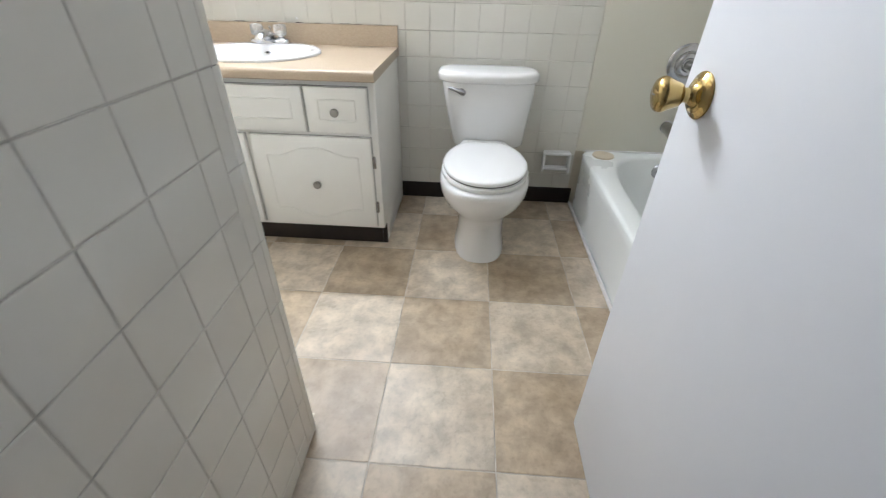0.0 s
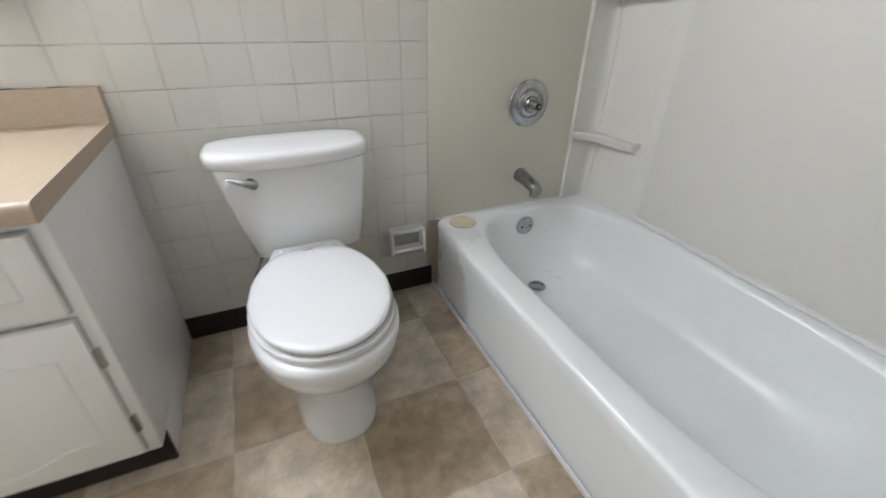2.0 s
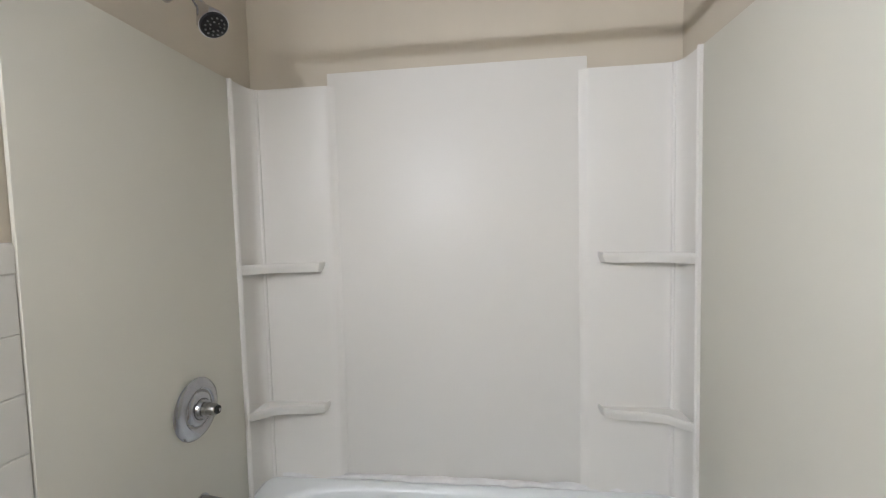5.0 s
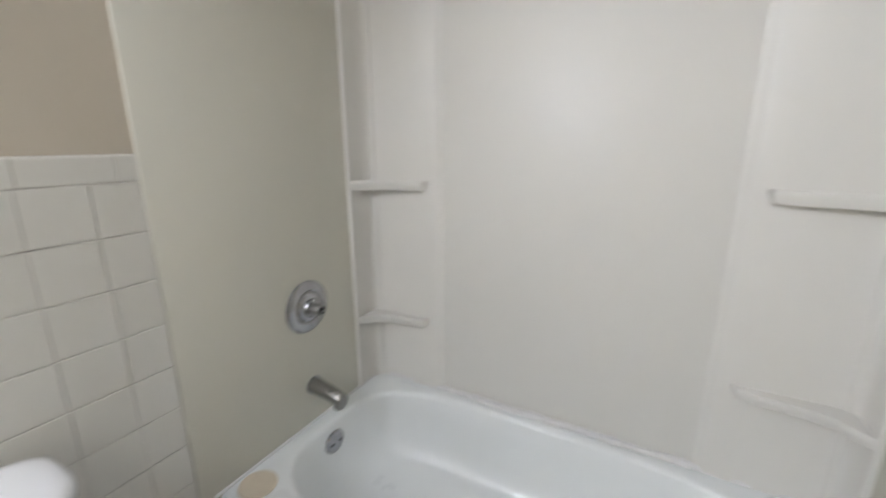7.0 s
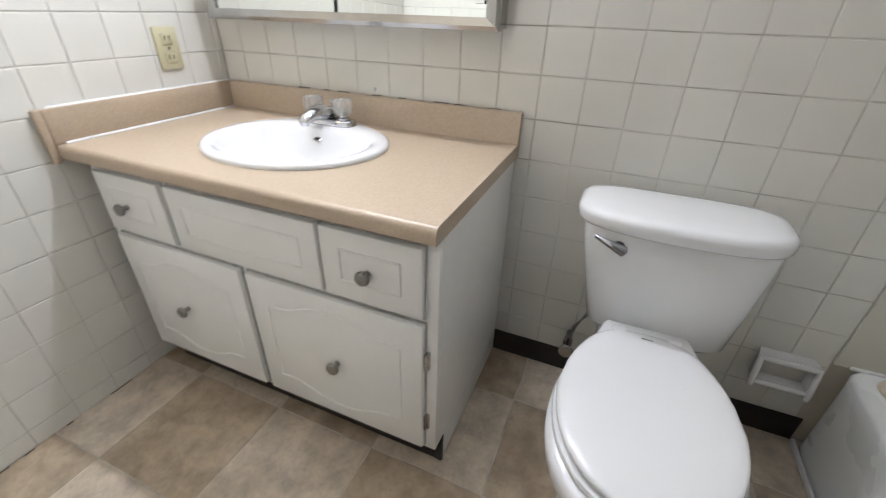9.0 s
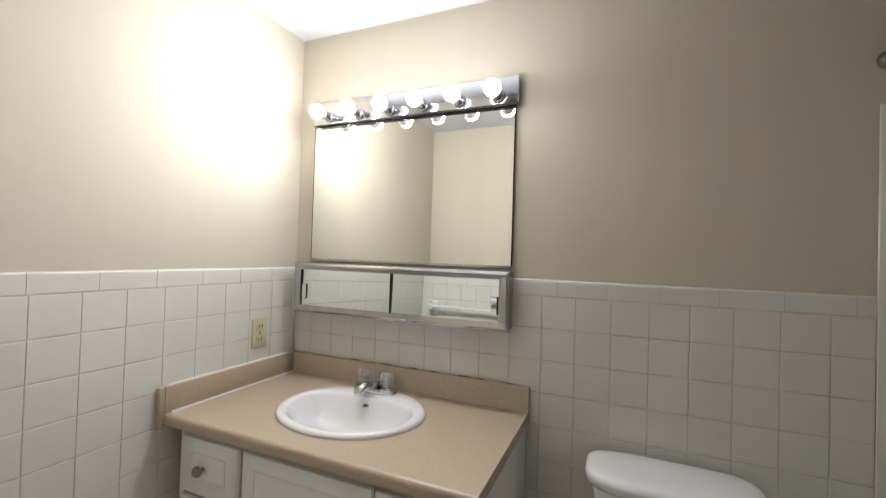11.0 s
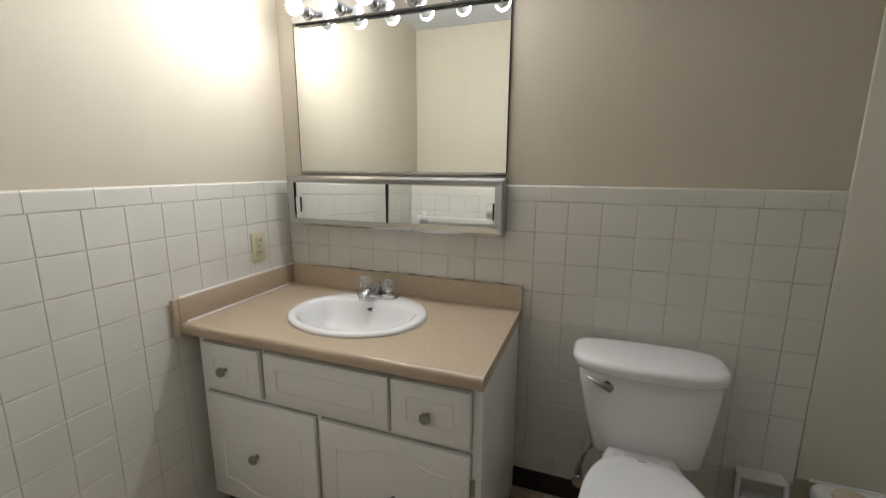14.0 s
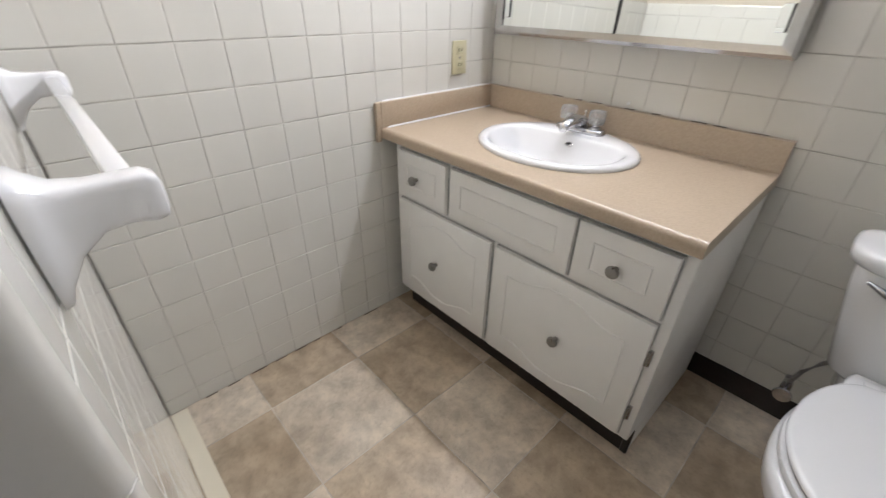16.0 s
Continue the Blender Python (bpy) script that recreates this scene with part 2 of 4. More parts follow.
wall_north = wall("wall_north", XL - 0.12, XR + 0.12, YB, YB + 0.12, label="beige painted bathroom wall above white tiles")
wall_west = wall("wall_west", XL - 0.12, XL, YT, YB, label="beige painted side wall above white tiles")
wall_towel = wall("wall_towel_bar", XL - 0.12, XN - 0.006, YT - 0.12, YT - 0.006, label="wall beside the entry with white tiles")
wall_entry = wall("wall_entry", XN - 0.12, XN - 0.006, -0.14, YT - 0.121, label="short tiled wall along the entry")
wall_east = wall("wall_east", XR, XR + 0.12, YF - 0.12, YB, label="beige painted wall above the tub surround")
wall_foot = wall("wall_foot", 0.56, XR, YF - 0.12, YF, label="painted wall at the foot of the tub")
wall_behind_door = wall("wall_behind_door", 0.56, 0.68, -0.14, YF - 0.121, label="painted wall behind the open door")
wall_door_side = wall("wall_door_side", 0.401, 0.559, -0.14, -0.04, label="painted wall beside the doorway")
wall_lintel = wall("wall_lintel", XN - 0.005, 0.400, -0.14, -0.04, 2.06, ZC, label="wall above the doorway")
hall_south = wall("wall_hall_south", -1.5, 1.5, -1.42, -1.30, material=HALL, label="plain hallway wall")
hall_west = wall("wall_hall_west", -1.5, -1.38, -1.29, -0.141, material=HALL, label="plain hallway wall")
hall_east = wall("wall_hall_east", 1.38, 1.5, -1.29, -0.141, material=HALL, label="plain hallway wall")
hall_nw = wall("wall_hall_north_west", -1.379, XN - 0.121, -0.14, -0.04, material=HALL, label="plain hallway wall")
hall_ne = wall("wall_hall_north_east", 0.681, 1.379, -0.14, -0.04, material=HALL, label="plain hallway wall")
tagged(part("ceiling", box(-1.62, 1.62, -1.42, YB + 0.12, ZC, ZC + 0.1), CEIL, smooth=0), "white popcorn textured ceiling", "ceiling", kind="structure")
floor = tagged(part("floor", box(-1.62, 1.62, -1.42, YB + 0.12, -0.1, -0.0012), VJOINT, smooth=0), "beige stone-look vinyl floor with square tile pattern", "floor", kind="structure")
# ---- tub and surround ----
RIM = 0.302
TX0, TX1, TY0, TY1 = 0.588, 1.342, 0.572, 2.022


def bathtub():
    t = thing("bathtub", "white enamelled alcove bathtub along the wall", "bathtub", (0.96, 1.26, 0))
    cx, cy = (TX0 + TX1) / 2, (TY0 + TY1) / 2
    hx, hy = (TX1 - TX0) / 2, (TY1 - TY0) / 2
    n = 96
    icx, icy = 0.990, 1.318
    rings = [
        oval(cx, cy, 0.003, hx - 0.004, hy, n, 24),
        oval(cx, cy, RIM - 0.05, hx - 0.003, hy, n, 24),
        oval(cx, cy, RIM - 0.014, hx, hy, n, 24),
        oval(cx, cy, RIM - 0.003, hx - 0.006, hy - 0.004, n, 24),
        oval(cx, cy, RIM, hx - 0.018, hy - 0.012, n, 22),
        oval(icx, icy, RIM - 0.001, 0.322, 0.659, n, 3.7),
        oval(icx, icy, RIM - 0.005, 0.312, 0.650, n, 3.7),
        oval(icx, icy, RIM - 0.018, 0.304, 0.643, n, 3.7),
        oval(icx, icy + 0.010, RIM - 0.08, 0.292, 0.624, n, 3.8),
        oval(icx, icy + 0.025, 0.12, 0.272, 0.584, n, 3.9),
        oval(icx, icy + 0.035, 0.065, 0.250, 0.544, n, 3.8),
        oval(icx, icy + 0.040, 0.046, 0.222, 0.504, n, 3.6),
        oval(icx, icy + 0.045, 0.039, 0.175, 0.43, n, 3.4),
        oval(icx, icy + 0.05, 0.036, 0.10, 0.31, n, 3.2),
    ]
    under(part("tub_shell", loft(rings), ENAMEL, smooth=50), t)
    under(part("caulk_strip", box(TX0 - 0.012, TX0 - 0.002, TY0 + 0.06, TY1 - 0.012, 0.0, 0.018, 0.004), CAULK), t)
    dr = lathe([(0.0, 0.0), (0.034, 0.0), (0.036, 0.003), (0.03, 0.006), (0.024, 0.004), (0.022, -0.004), (0.0, -0.004)], (0.95, 1.775, 0.042), "z", 28)
    d = under(part("drain", dr, DARK_CHROME, label="chrome drain"), t)
    under(part("drain_hole", lathe([(0.0, 0.0), (0.021, 0.0), (0.021, 0.0015), (0.0, 0.0015)], (0.95, 1.775, 0.0390), "z", 20), DARK), d)
    ov = lathe([(0.0, 0.004), (0.038, 0.004), (0.042, -0.001), (0.038, -0.007), (0.02, -0.011), (0.0, -0.012)], (0.98, 1.951, 0.233), "y", 32)
    o = under(part("overflow_plate", ov, DARK_CHROME, label="round chrome overflow plate"), t)
    for s in (-1, 1):
        under(part("screw", lathe([(0.0, 0.002), (0.005, 0.002), (0.005, -0.002), (0.0, -0.003)], (0.98 + s * 0.019, 1.941, 0.233), "y", 10), DARK), o)


bathtub()

tagged(part("soap_disc", lathe([(0.0, 0.0), (0.049, 0.0), (0.052, 0.003), (0.05, 0.008), (0.012, 0.009), (0.006, 0.0075), (0.0, 0.0075)], (0.683, 1.950, RIM - 0.001), "z", 36), TAN),
       "round tan plastic cover disc on the tub deck", "disc")


def surround():
    t = thing("tub_surround", "cream fibreglass tub surround with moulded corner shelves", "tub surround", (1.34, 1.26, RIM), kind="structure")
    top = 1.712
    z0 = RIM - 0.004
    yb, yf = YB - 0.002, YF + 0.002
    # end panels take the shaded copy of the cream
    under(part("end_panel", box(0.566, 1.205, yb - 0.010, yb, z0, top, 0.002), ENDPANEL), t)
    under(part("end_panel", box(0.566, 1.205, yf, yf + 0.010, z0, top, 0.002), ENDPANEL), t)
    under(part("back_panel", box(XR - 0.010, XR - 0.001, 0.86, 1.74, z0, 1.758, 0.003), SURROUND), t)
    for s in (1, -1):
        def yy(d):
            return yb - d if s > 0 else yf + d * (1.0 if d < 0.06 else 1.03)
        prof = [(1.198, yy(0.012)), (1.198, yy(0.020)), (1.204, yy(0.024)), (1.211, yy(0.020)), (1.214, yy(0.013)),
                (1.275, yy(0.015)), (1.300, yy(0.019)), (1.316, yy(0.028)), (1.324, yy(0.042)), (1.327, yy(0.065)), (1.327, yy(0.15)), (1.327, yy(0.285)),
                (1.331, yy(0.297)), (1.339, yy(0.305)), (1.341, yy(0.315)), (XR - 0.002, yy(0.315)), (XR - 0.002, yy(0.001)), (1.198, yy(0.001))]
        c = under(part("corner_panel", slab(prof, "z", z0, top), SURROUND, smooth=50), t)
        under(part("moulded_ridge", tube([(1.3235, yy(0.036), z0 + 0.01), (1.3235, yy(0.036), top - 0.004)], 0.0065, 10), SURROUND), c)
        for z in ((1.098, 0.592) if s > 0 else (1.116, 0.602)):
            pts = [(1.20, yy(0.016)), (1.225, yy(0.046)), (1.255, yy(0.07)), (1.272, yy(0.12)), (1.283, yy(0.22)), (1.298, yy(0.252)), (1.327, yy(0.262)), (1.336, yy(0.262)), (1.336, yy(0.016))]
            cxx, cyy = 1.34, yy(0.05)
            rings = []
            for dz, k in ((-0.030, 0.86), (-0.012, 0.97), (-0.004, 1.0), (0.003, 0.985), (0.004, 0.93), (-0.003, 0.86), (-0.003, 0.5)):
                rings.append([(cxx + (x - cxx) * k, cyy + (y - cyy) * (1 - (1 - k) * 0.3), z + dz) for x, y in pts])
            under(part("corner_shelf", loft(rings), SURROUND, smooth=35), c)
    # bead of caulk where the surround meets the rim
    under(part("caulk_bead", tube([(XR - 0.014, 0.60 + 0.035 * k, RIM + 0.003 + random.uniform(-0.001, 0.004)) for k in range(40)], [random.uniform(0.008, 0.016) for k in range(40)], 8), CAULK), t)
    under(part("caulk_bead", tube([(0.60, yb - 0.013, RIM), (0.85, yb - 0.012, RIM + 0.001), (1.3, yb - 0.013, RIM)], 0.005, 8), CAULK), t)


surround()


def shower_valve():
    c = (0.974, YB - 0.0125, 0.719)
    t = thing("shower_valve", "round chrome shower valve with its handle removed", "shower valve", c)
    under(part("escutcheon", lathe([(0.0, 0.0), (0.084, 0.0), (0.087, -0.003), (0.084, -0.007), (0.071, -0.012), (0.058, -0.0145), (0.053, -0.0105), (0.049, -0.0105), (0.045, -0.016), (0.036, -0.019), (0.0, -0.019)], c, "y", 48), DARK_CHROME), t)
    under(part("groove_ring", lathe([(0.0485, -0.0100), (0.0535, -0.0100), (0.0535, -0.0112), (0.0485, -0.0112)], c, "y", 48), NICKEL), t)
    under(part("collar", lathe([(0.0, -0.015), (0.030, -0.015), (0.030, -0.022), (0.025, -0.030), (0.0, -0.030)], c, "y", 32), DARK_CHROME), t)
    stem = under(part("stem", lathe([(0.0, -0.028), (0.019, -0.028), (0.019, -0.040), (0.017, -0.041), (0.017, -0.060), (0.014, -0.064), (0.0, -0.064)], c, "y", 24), NICKEL), t)
    under(part("cartridge_tip", lathe([(0.0, -0.062), (0.0115, -0.062), (0.0115, -0.070), (0.006, -0.072), (0.0, -0.072)], c, "y", 16), DARK, label="dark bare cartridge tip"), stem)
    under(part("tip_screw", lathe([(0.0, -0.0715), (0.0045, -0.0715), (0.0045, -0.0735), (0.0, -0.074)], c, "y", 12), CHROME), stem)


shower_valve()


def tub_spout():
    sx = 0.974
    t = thing("tub_spout", "brushed chrome tub spout", "tub spout", (sx, YB - 0.012, 0.43))
    rings = []
    for y, z, rx, rz in ((-0.012, 0.436, 0.027, 0.027), (-0.05, 0.432, 0.0265, 0.0265), (-0.085, 0.427, 0.025, 0.025), (-0.112, 0.421, 0.024, 0.025), (-0.134, 0.415, 0.0235, 0.0245), (-0.142, 0.412, 0.0215, 0.0225), (-0.145, 0.411, 0.016, 0.017)):
        rings.append([(sx + rx * math.cos(2 * math.pi * k / 24), YB + y, z + rz * math.sin(2 * math.pi * k / 24)) for k in range(24)])
    under(part("spout_body", loft(rings), NICKEL), t)
    under(part("outlet_lip", lathe([(0.0, 0.0), (0.017, 0.0), (0.019, 0.004), (0.019, 0.026), (0.0, 0.026)], (sx, YB - 0.122, 0.384), "z", 20), NICKEL), t)
    under(part("wall_flange", lathe([(0.0, -0.011), (0.031, -0.011), (0.031, -0.016), (0.0, -0.017)], (sx, YB, 0.436), "y", 24), CHROME), t)


tub_spout()


def shower_head():
    t = thing("shower", "chrome wall shower with dark nozzle face on a bent arm", "shower", (0.965, YB, 1.86))
    a, b = Vector((0.960, YB - 0.10, 1.822)), Vector((0.942, YB - 0.155, 1.748))
    under(part("shower_arm", tube([(0.965, YB + 0.01, 1.862), (0.965, YB - 0.05, 1.862), (0.964, YB - 0.08, 1.847), a], 0.0105), CHROME), t)
    under(part("wall_flange", lathe([(0.0, 0.0), (0.03, 0.0), (0.028, -0.006), (0.012, -0.012), (0.0, -0.012)], (0.965, YB, 1.862), "y", 24), CHROME), t)
    d = (b - a).normalized()
    under(part("head_body", tube([a - d * 0.005, a + d * 0.02, a + d * 0.035, b - d * 0.015, b], [0.012, 0.014, 0.018, 0.036, 0.038], 28), CHROME), t)
    f = under(part("nozzle_face", tube([b - d * 0.002, b + d * 0.004, b + d * 0.005], [0.035, 0.034, 0.03], 28), DARK, label="dark nozzle face"), t)
    u = d.cross(Vector((1, 0, 0))).normalized()
    v = d.cross(u)
    for rr, cnt in ((0.024, 12), (0.013, 7)):
        for k in range(cnt):
            q = b + rr * (math.cos(2 * math.pi * k / cnt) * u + math.sin(2 * math.pi * k / cnt) * v)
            under(part("nozzle", tube([q + d * 0.004, q + d * 0.008], 0.0022, 6), NICKEL), f)


shower_head()


def curtain_rod():
    t = thing("shower_curtain_rod", "plain brushed steel shower curtain rod", "curtain rod", (0.583, 1.26, 1.83))
    under(part("rod", tube([(0.583, YF + 0.004, 1.83), (0.583, YB - 0.004, 1.83)], 0.0125, 20), NICKEL), t)
    for y, s in ((YB - 0.0005, -1), (YF + 0.0005, 1)):
        under(part("end_flange", lathe([(0.0, 0.0), (0.024, 0.0), (0.024, s * 0.008), (0.016, s * 0.018), (0.0, s * 0.018)], (0.583, y, 1.83), "y", 24), NICKEL), t)


curtain_rod()


# ---- toilet ----
def toilet():
    cx = 0.086
    t = thing("toilet", "white porcelain two-piece toilet with closed lid", "toilet", (cx, 1.70, 0))
    n = 56
    # pedestal and bowl in one casting
    rings = [
        oval(cx, 1.585, 0.000, 0.112, 0.172, n, 2.6, 0.06),
        oval(cx, 1.585, 0.012, 0.113, 0.173, n, 2.6, 0.06),
        oval(cx, 1.588, 0.03, 0.108, 0.166, n, 2.6, 0.06),
        oval(cx, 1.590, 0.10, 0.101, 0.160, n, 2.5, 0.05),
        oval(cx, 1.588, 0.17, 0.104, 0.163, n, 2.4, 0.02),
        oval(cx, 1.575, 0.22, 0.122, 0.180, n, 2.3, 0.0),
        oval(cx, 1.556, 0.27, 0.162, 0.213, n, 2.2, -0.02),
        oval(cx, 1.548, 0.315, 0.177, 0.228, n, 2.2, -0.03),
        oval(cx, 1.546, 0.345, 0.180, 0.232, n, 2.2, -0.03),
        oval(cx, 1.546, 0.362, 0.179, 0.231, n, 2.2, -0.03),
        oval(cx, 1.548, 0.370, 0.168, 0.222, n, 2.2, -0.03),
    ]
    under(part("bowl", loft(rings), PORCELAIN, smooth=60), t)
    under(part("tank_shelf", box(cx - 0.105, cx + 0.105, 1.70, 1.955, 0.27, 0.362, 0.022, 3), PORCELAIN), t)
    tank = []
    tx = 0.088
    for z, hw, y0, y1, p in ((0.362, 0.130, 1.846, 1.98, 4), (0.366, 0.150, 1.834, 1.99, 4.5), (0.380, 0.163, 1.826, 1.992, 5), (0.50, 0.181, 1.818, 1.994, 6), (0.60, 0.196, 1.810, 1.995, 6.5), (0.652, 0.200, 1.806, 1.995, 6.5), (0.656, 0.198, 1.808, 1.993, 6.5)):
        c = tx + 0.018 * (0.66 - z) / 0.3
        ring = oval(c, (y0 + y1) / 2, z, hw, (y1 - y0) / 2, 64, p)
        tank.append([(x, y - 0.014 * (1 - ((x - c) / 0.22) ** 2) * min(1.0, max(0.0, (1.97 - y) / 0.14)), zz) for x, y, zz in ring])
    under(part("tank", loft(tank), PORCELAIN, smooth=50), t)
    lid = []
    for z, d, p in ((0.652, -0.012, 4), (0.653, -0.002, 4), (0.658, 0.002, 4), (0.676, 0.004, 4), (0.686, 0.001, 4), (0.692, -0.008, 3.8), (0.695, -0.026, 3.6), (0.696, -0.07, 3.4)):
        lid.append([(x, y - 0.024 * (1 - ((x - tx) / 0.22) ** 2) * min(1.0, max(0.0, (1.97 - y) / 0.14)), zz) for x, y, zz in oval(tx, 1.900, z + 0.004, 0.216 + d, 0.098 + d, 64, p)])
    under(part("tank_lid", loft(lid), PORCELAIN, smooth=50), t)

    def ring_set(zs, yc, rx, ry):
        out = []
        for z, d in zs:
            ring = []
            for i in range(n):
                a = 2 * math.pi * i / n
                c, q = math.cos(a), math.sin(a)
                p = 3.6 if q > 0 else 2.1
                x = math.copysign(abs(c) ** (2 / p), c)
                y = math.copysign(abs(q) ** (2 / p), q)
                ring.append((cx + (rx + d) * x * (1 - 0.32 * max(0.0, y) ** 1.5), yc + (ry + d) * y, z))
            out.append(ring)
        return out
    under(part("seat_ring", loft(ring_set(((0.372, -0.006), (0.374, 0.0), (0.384, 0.002), (0.389, 0.0), (0.390, -0.006)), 1.552, 0.174, 0.222)), SEAT, smooth=50), t)
    # black filler painted in for the shadow line under the lid
    under(part("lid_gap_shade", loft(ring_set(((0.3898, -0.005), (0.3958, -0.005)), 1.558, 0.170, 0.219)), DARK), t)
    under(part("seat_lid", loft(ring_set(((0.395, -0.008), (0.396, -0.001), (0.403, 0.002), (0.409, 0.0), (0.412, -0.006), (0.414, -0.02), (0.415, -0.06)), 1.563, 0.170, 0.225)), SEAT, smooth=50), t)
    deck = [(cx - 0.112, 1.752), (cx + 0.112, 1.752), (cx + 0.100, 1.800), (cx + 0.094, 1.812), (cx - 0.094, 1.812), (cx - 0.100, 1.800)]
    mid = (cx, 1.785)
    bar = [[(mid[0] + (x - mid[0]) * k, mid[1] + (y - mid[1]) * k, z) for x, y in deck] for z, k in ((0.362, 1.0), (0.401, 1.0), (0.406, 0.97), (0.4085, 0.92))]
    h = under(part("hinge_bar", loft(bar), SEAT, smooth=50), t)
    for s in (-1, 1):
        under(part("hinge_cap", box(cx + s * 0.062 - 0.016, cx + s * 0.062 + 0.016, 1.774, 1.796, 0.404, 0.4125, 0.004, 3), SEAT), h)
    under(part("lid_mark", box(cx - 0.013, cx + 0.013, 1.7600, 1.7635, 0.4150, 0.4157), NICKEL, smooth=0), t)
    lv = under(part("flush_lever", tube([(cx - 0.166, 1.800, 0.636), (cx - 0.15, 1.790, 0.634), (cx - 0.122, 1.785, 0.626), (cx - 0.100, 1.786, 0.617), (cx - 0.097, 1.787, 0.615)], [0.004, 0.006, 0.010, 0.013, 0.008], 12), DARK_CHROME, label="chrome flush lever"), t)
    under(part("lever_boss", lathe([(0.0, 0.0), (0.015, 0.0), (0.013, -0.018), (0.0, -0.02)], (cx - 0.112, 1.814, 0.622), "y", 20), DARK_CHROME), lv)


toilet()


def water_supply():
    t = thing("water_supply_valve", "small chrome shut-off valve with braided hose behind the toilet", "valve", (-0.075, YB, 0.17))
    y = YB - 0.07
    under(part("stub_pipe", tube([(-0.085, YB - 0.002, 0.165), (-0.085, y, 0.165)], 0.009), HOSE), t)
    under(part("valve_body", lathe([(0.0, -0.02), (0.012, -0.02), (0.014, 0.0), (0.012, 0.024), (0.0, 0.025)], (-0.085, y, 0.17), "z", 16), CHROME), t)
    under(part("valve_handle", oval_handle((-0.085, y - 0.03, 0.165)), CHROME), t)
    under(part("supply_hose", tube([(-0.085, y, 0.19), (-0.075, y - 0.01, 0.25), (-0.05, y - 0.02, 0.31), (-0.02, y - 0.03, 0.36), (-0.015, y - 0.03, 0.385)], 0.006), HOSE), t)


def oval_handle(c):
    bm = lathe([(0.0, 0.0), (0.022, 0.0), (0.024, -0.005), (0.022, -0.010), (0.0, -0.011)], c, "y", 20)
    return lathe([(0.0, 0.03), (0.005, 0.03), (0.005, 0.0), (0.0, 0.0)], c, "y", 10, bm)


water_supply()


def paper_holder():
    t = thing("toilet_paper_holder", "white ceramic toilet paper holder without a roller", "paper holder", (0.466, YB, 0.25))
    x0, x1, z0, z1 = 0.394, 0.541, 0.205, 0.297
    yw, yf = YB - 0.0065, YB - 0.060

    def rect(a, b, c, d, y, lean=0.0):
        return [(a, y, c), (b, y, c), (b, y + lean, d), (a, y + lean, d)]

    # hollow ceramic body, flaring from the wall to its open front
    rings = [rect(x0 + 0.012, x1 - 0.012, z0 + 0.004, z1 - 0.002, yw), rect(x0 + 0.004, x1 - 0.004, z0 + 0.004, z1 - 0.003, yf + 0.012, 0.012),
             rect(x0 + 0.010, x1 - 0.010, z0 + 0.012, z1 - 0.011, yf + 0.012, 0.012), rect(x0 + 0.018, x1 - 0.018, z0 + 0.014, z1 - 0.012, yw - 0.012)]
    under(part("ceramic_body", loft(rings, None, False, False), PORCELAIN, smooth=20), t)
    # darker taupe back paints the shade inside the hollow body
    under(part("recess", box(x0 + 0.016, x1 - 0.016, yw - 0.014, yw - 0.004, z0 + 0.012, z1 - 0.010, 0.002), TAUPE, label="taupe ceramic recess with shade put into its colour"), t)
    w = 0.0085
    for name, a, b in (("rim_bar", (x0 + 0.004, yf + 0.014, z1 - w), (x1 - 0.004, yf + 0.014, z1 - w)), ("rim_bar", (x0 + 0.004, yf + 0.004, z0 + w), (x1 - 0.004, yf + 0.004, z0 + w)),
                       ("rim_post", (x0 + w, yf, z0 - 0.004), (x0 + w, yf + 0.014, z1 - 0.004)), ("rim_post", (x1 - w, yf, z0 - 0.010), (x1 - w, yf + 0.014, z1 - 0.004))):
        p, q = Vector(a), Vector(b)
        pts = [p.lerp(q, k / 6) for k in range(7)]
        under(part(name, tube(pts, [w * 0.7] + [w] * 5 + [w * 0.7], 10), PORCELAIN), t)


paper_holder()
# ---- vanity ----
VX0, VX1, VY, VZ0, VZ1 = -1.328, -0.334, 1.494, 0.104, 0.720


def knob(at):
    bm = lathe([(0.0, 0.0), (0.007, 0.0), (0.006, -0.010), (0.008, -0.014), (0.0155, -0.017), (0.0165, -0.022), (0.014, -0.027), (0.006, -0.029), (0.0, -0.029)], at, "y", 24)
    return bm


def groove_rect(x0, x1, z0, z1, y, bm=None):
    """A thin raised moulding round a panel."""
    bm = bm or bmesh.new()
    w, d = 0.005, 0.003
    for a in ((x0, x1, z1 - w, z1), (x0, x1, z0, z0 + w), (x0, x0 + w, z0 + w, z1 - w), (x1 - w, x1, z0 + w, z1 - w)):
        box(a[0], a[1], y - d, y + 0.002, a[2], a[3], 0.0014, 1, bm)
    return bm


def cathedral(x0, x1, z0, z1, y):
    """A routed moulding with arched top and bottom."""
    def arch(u):
        u = abs(2 * u - 1)
        return 0.034 * (0.5 + 0.5 * math.cos(math.pi * min(1, max(0, (u - 0.12) / 0.68)))) if u < 0.8 else 0.0
    top = [(x0 + (x1 - x0) * i / 40, y - 0.0005, z1 - 0.034 + arch(i / 40)) for i in range(41)]
    bot = [(x1 - (x1 - x0) * i / 40, y - 0.0005, z0 + 0.034 - arch(i / 40)) for i in range(41)]
    loop = top + bot + [top[0]]
    return tube(loop, 0.0025, 6)


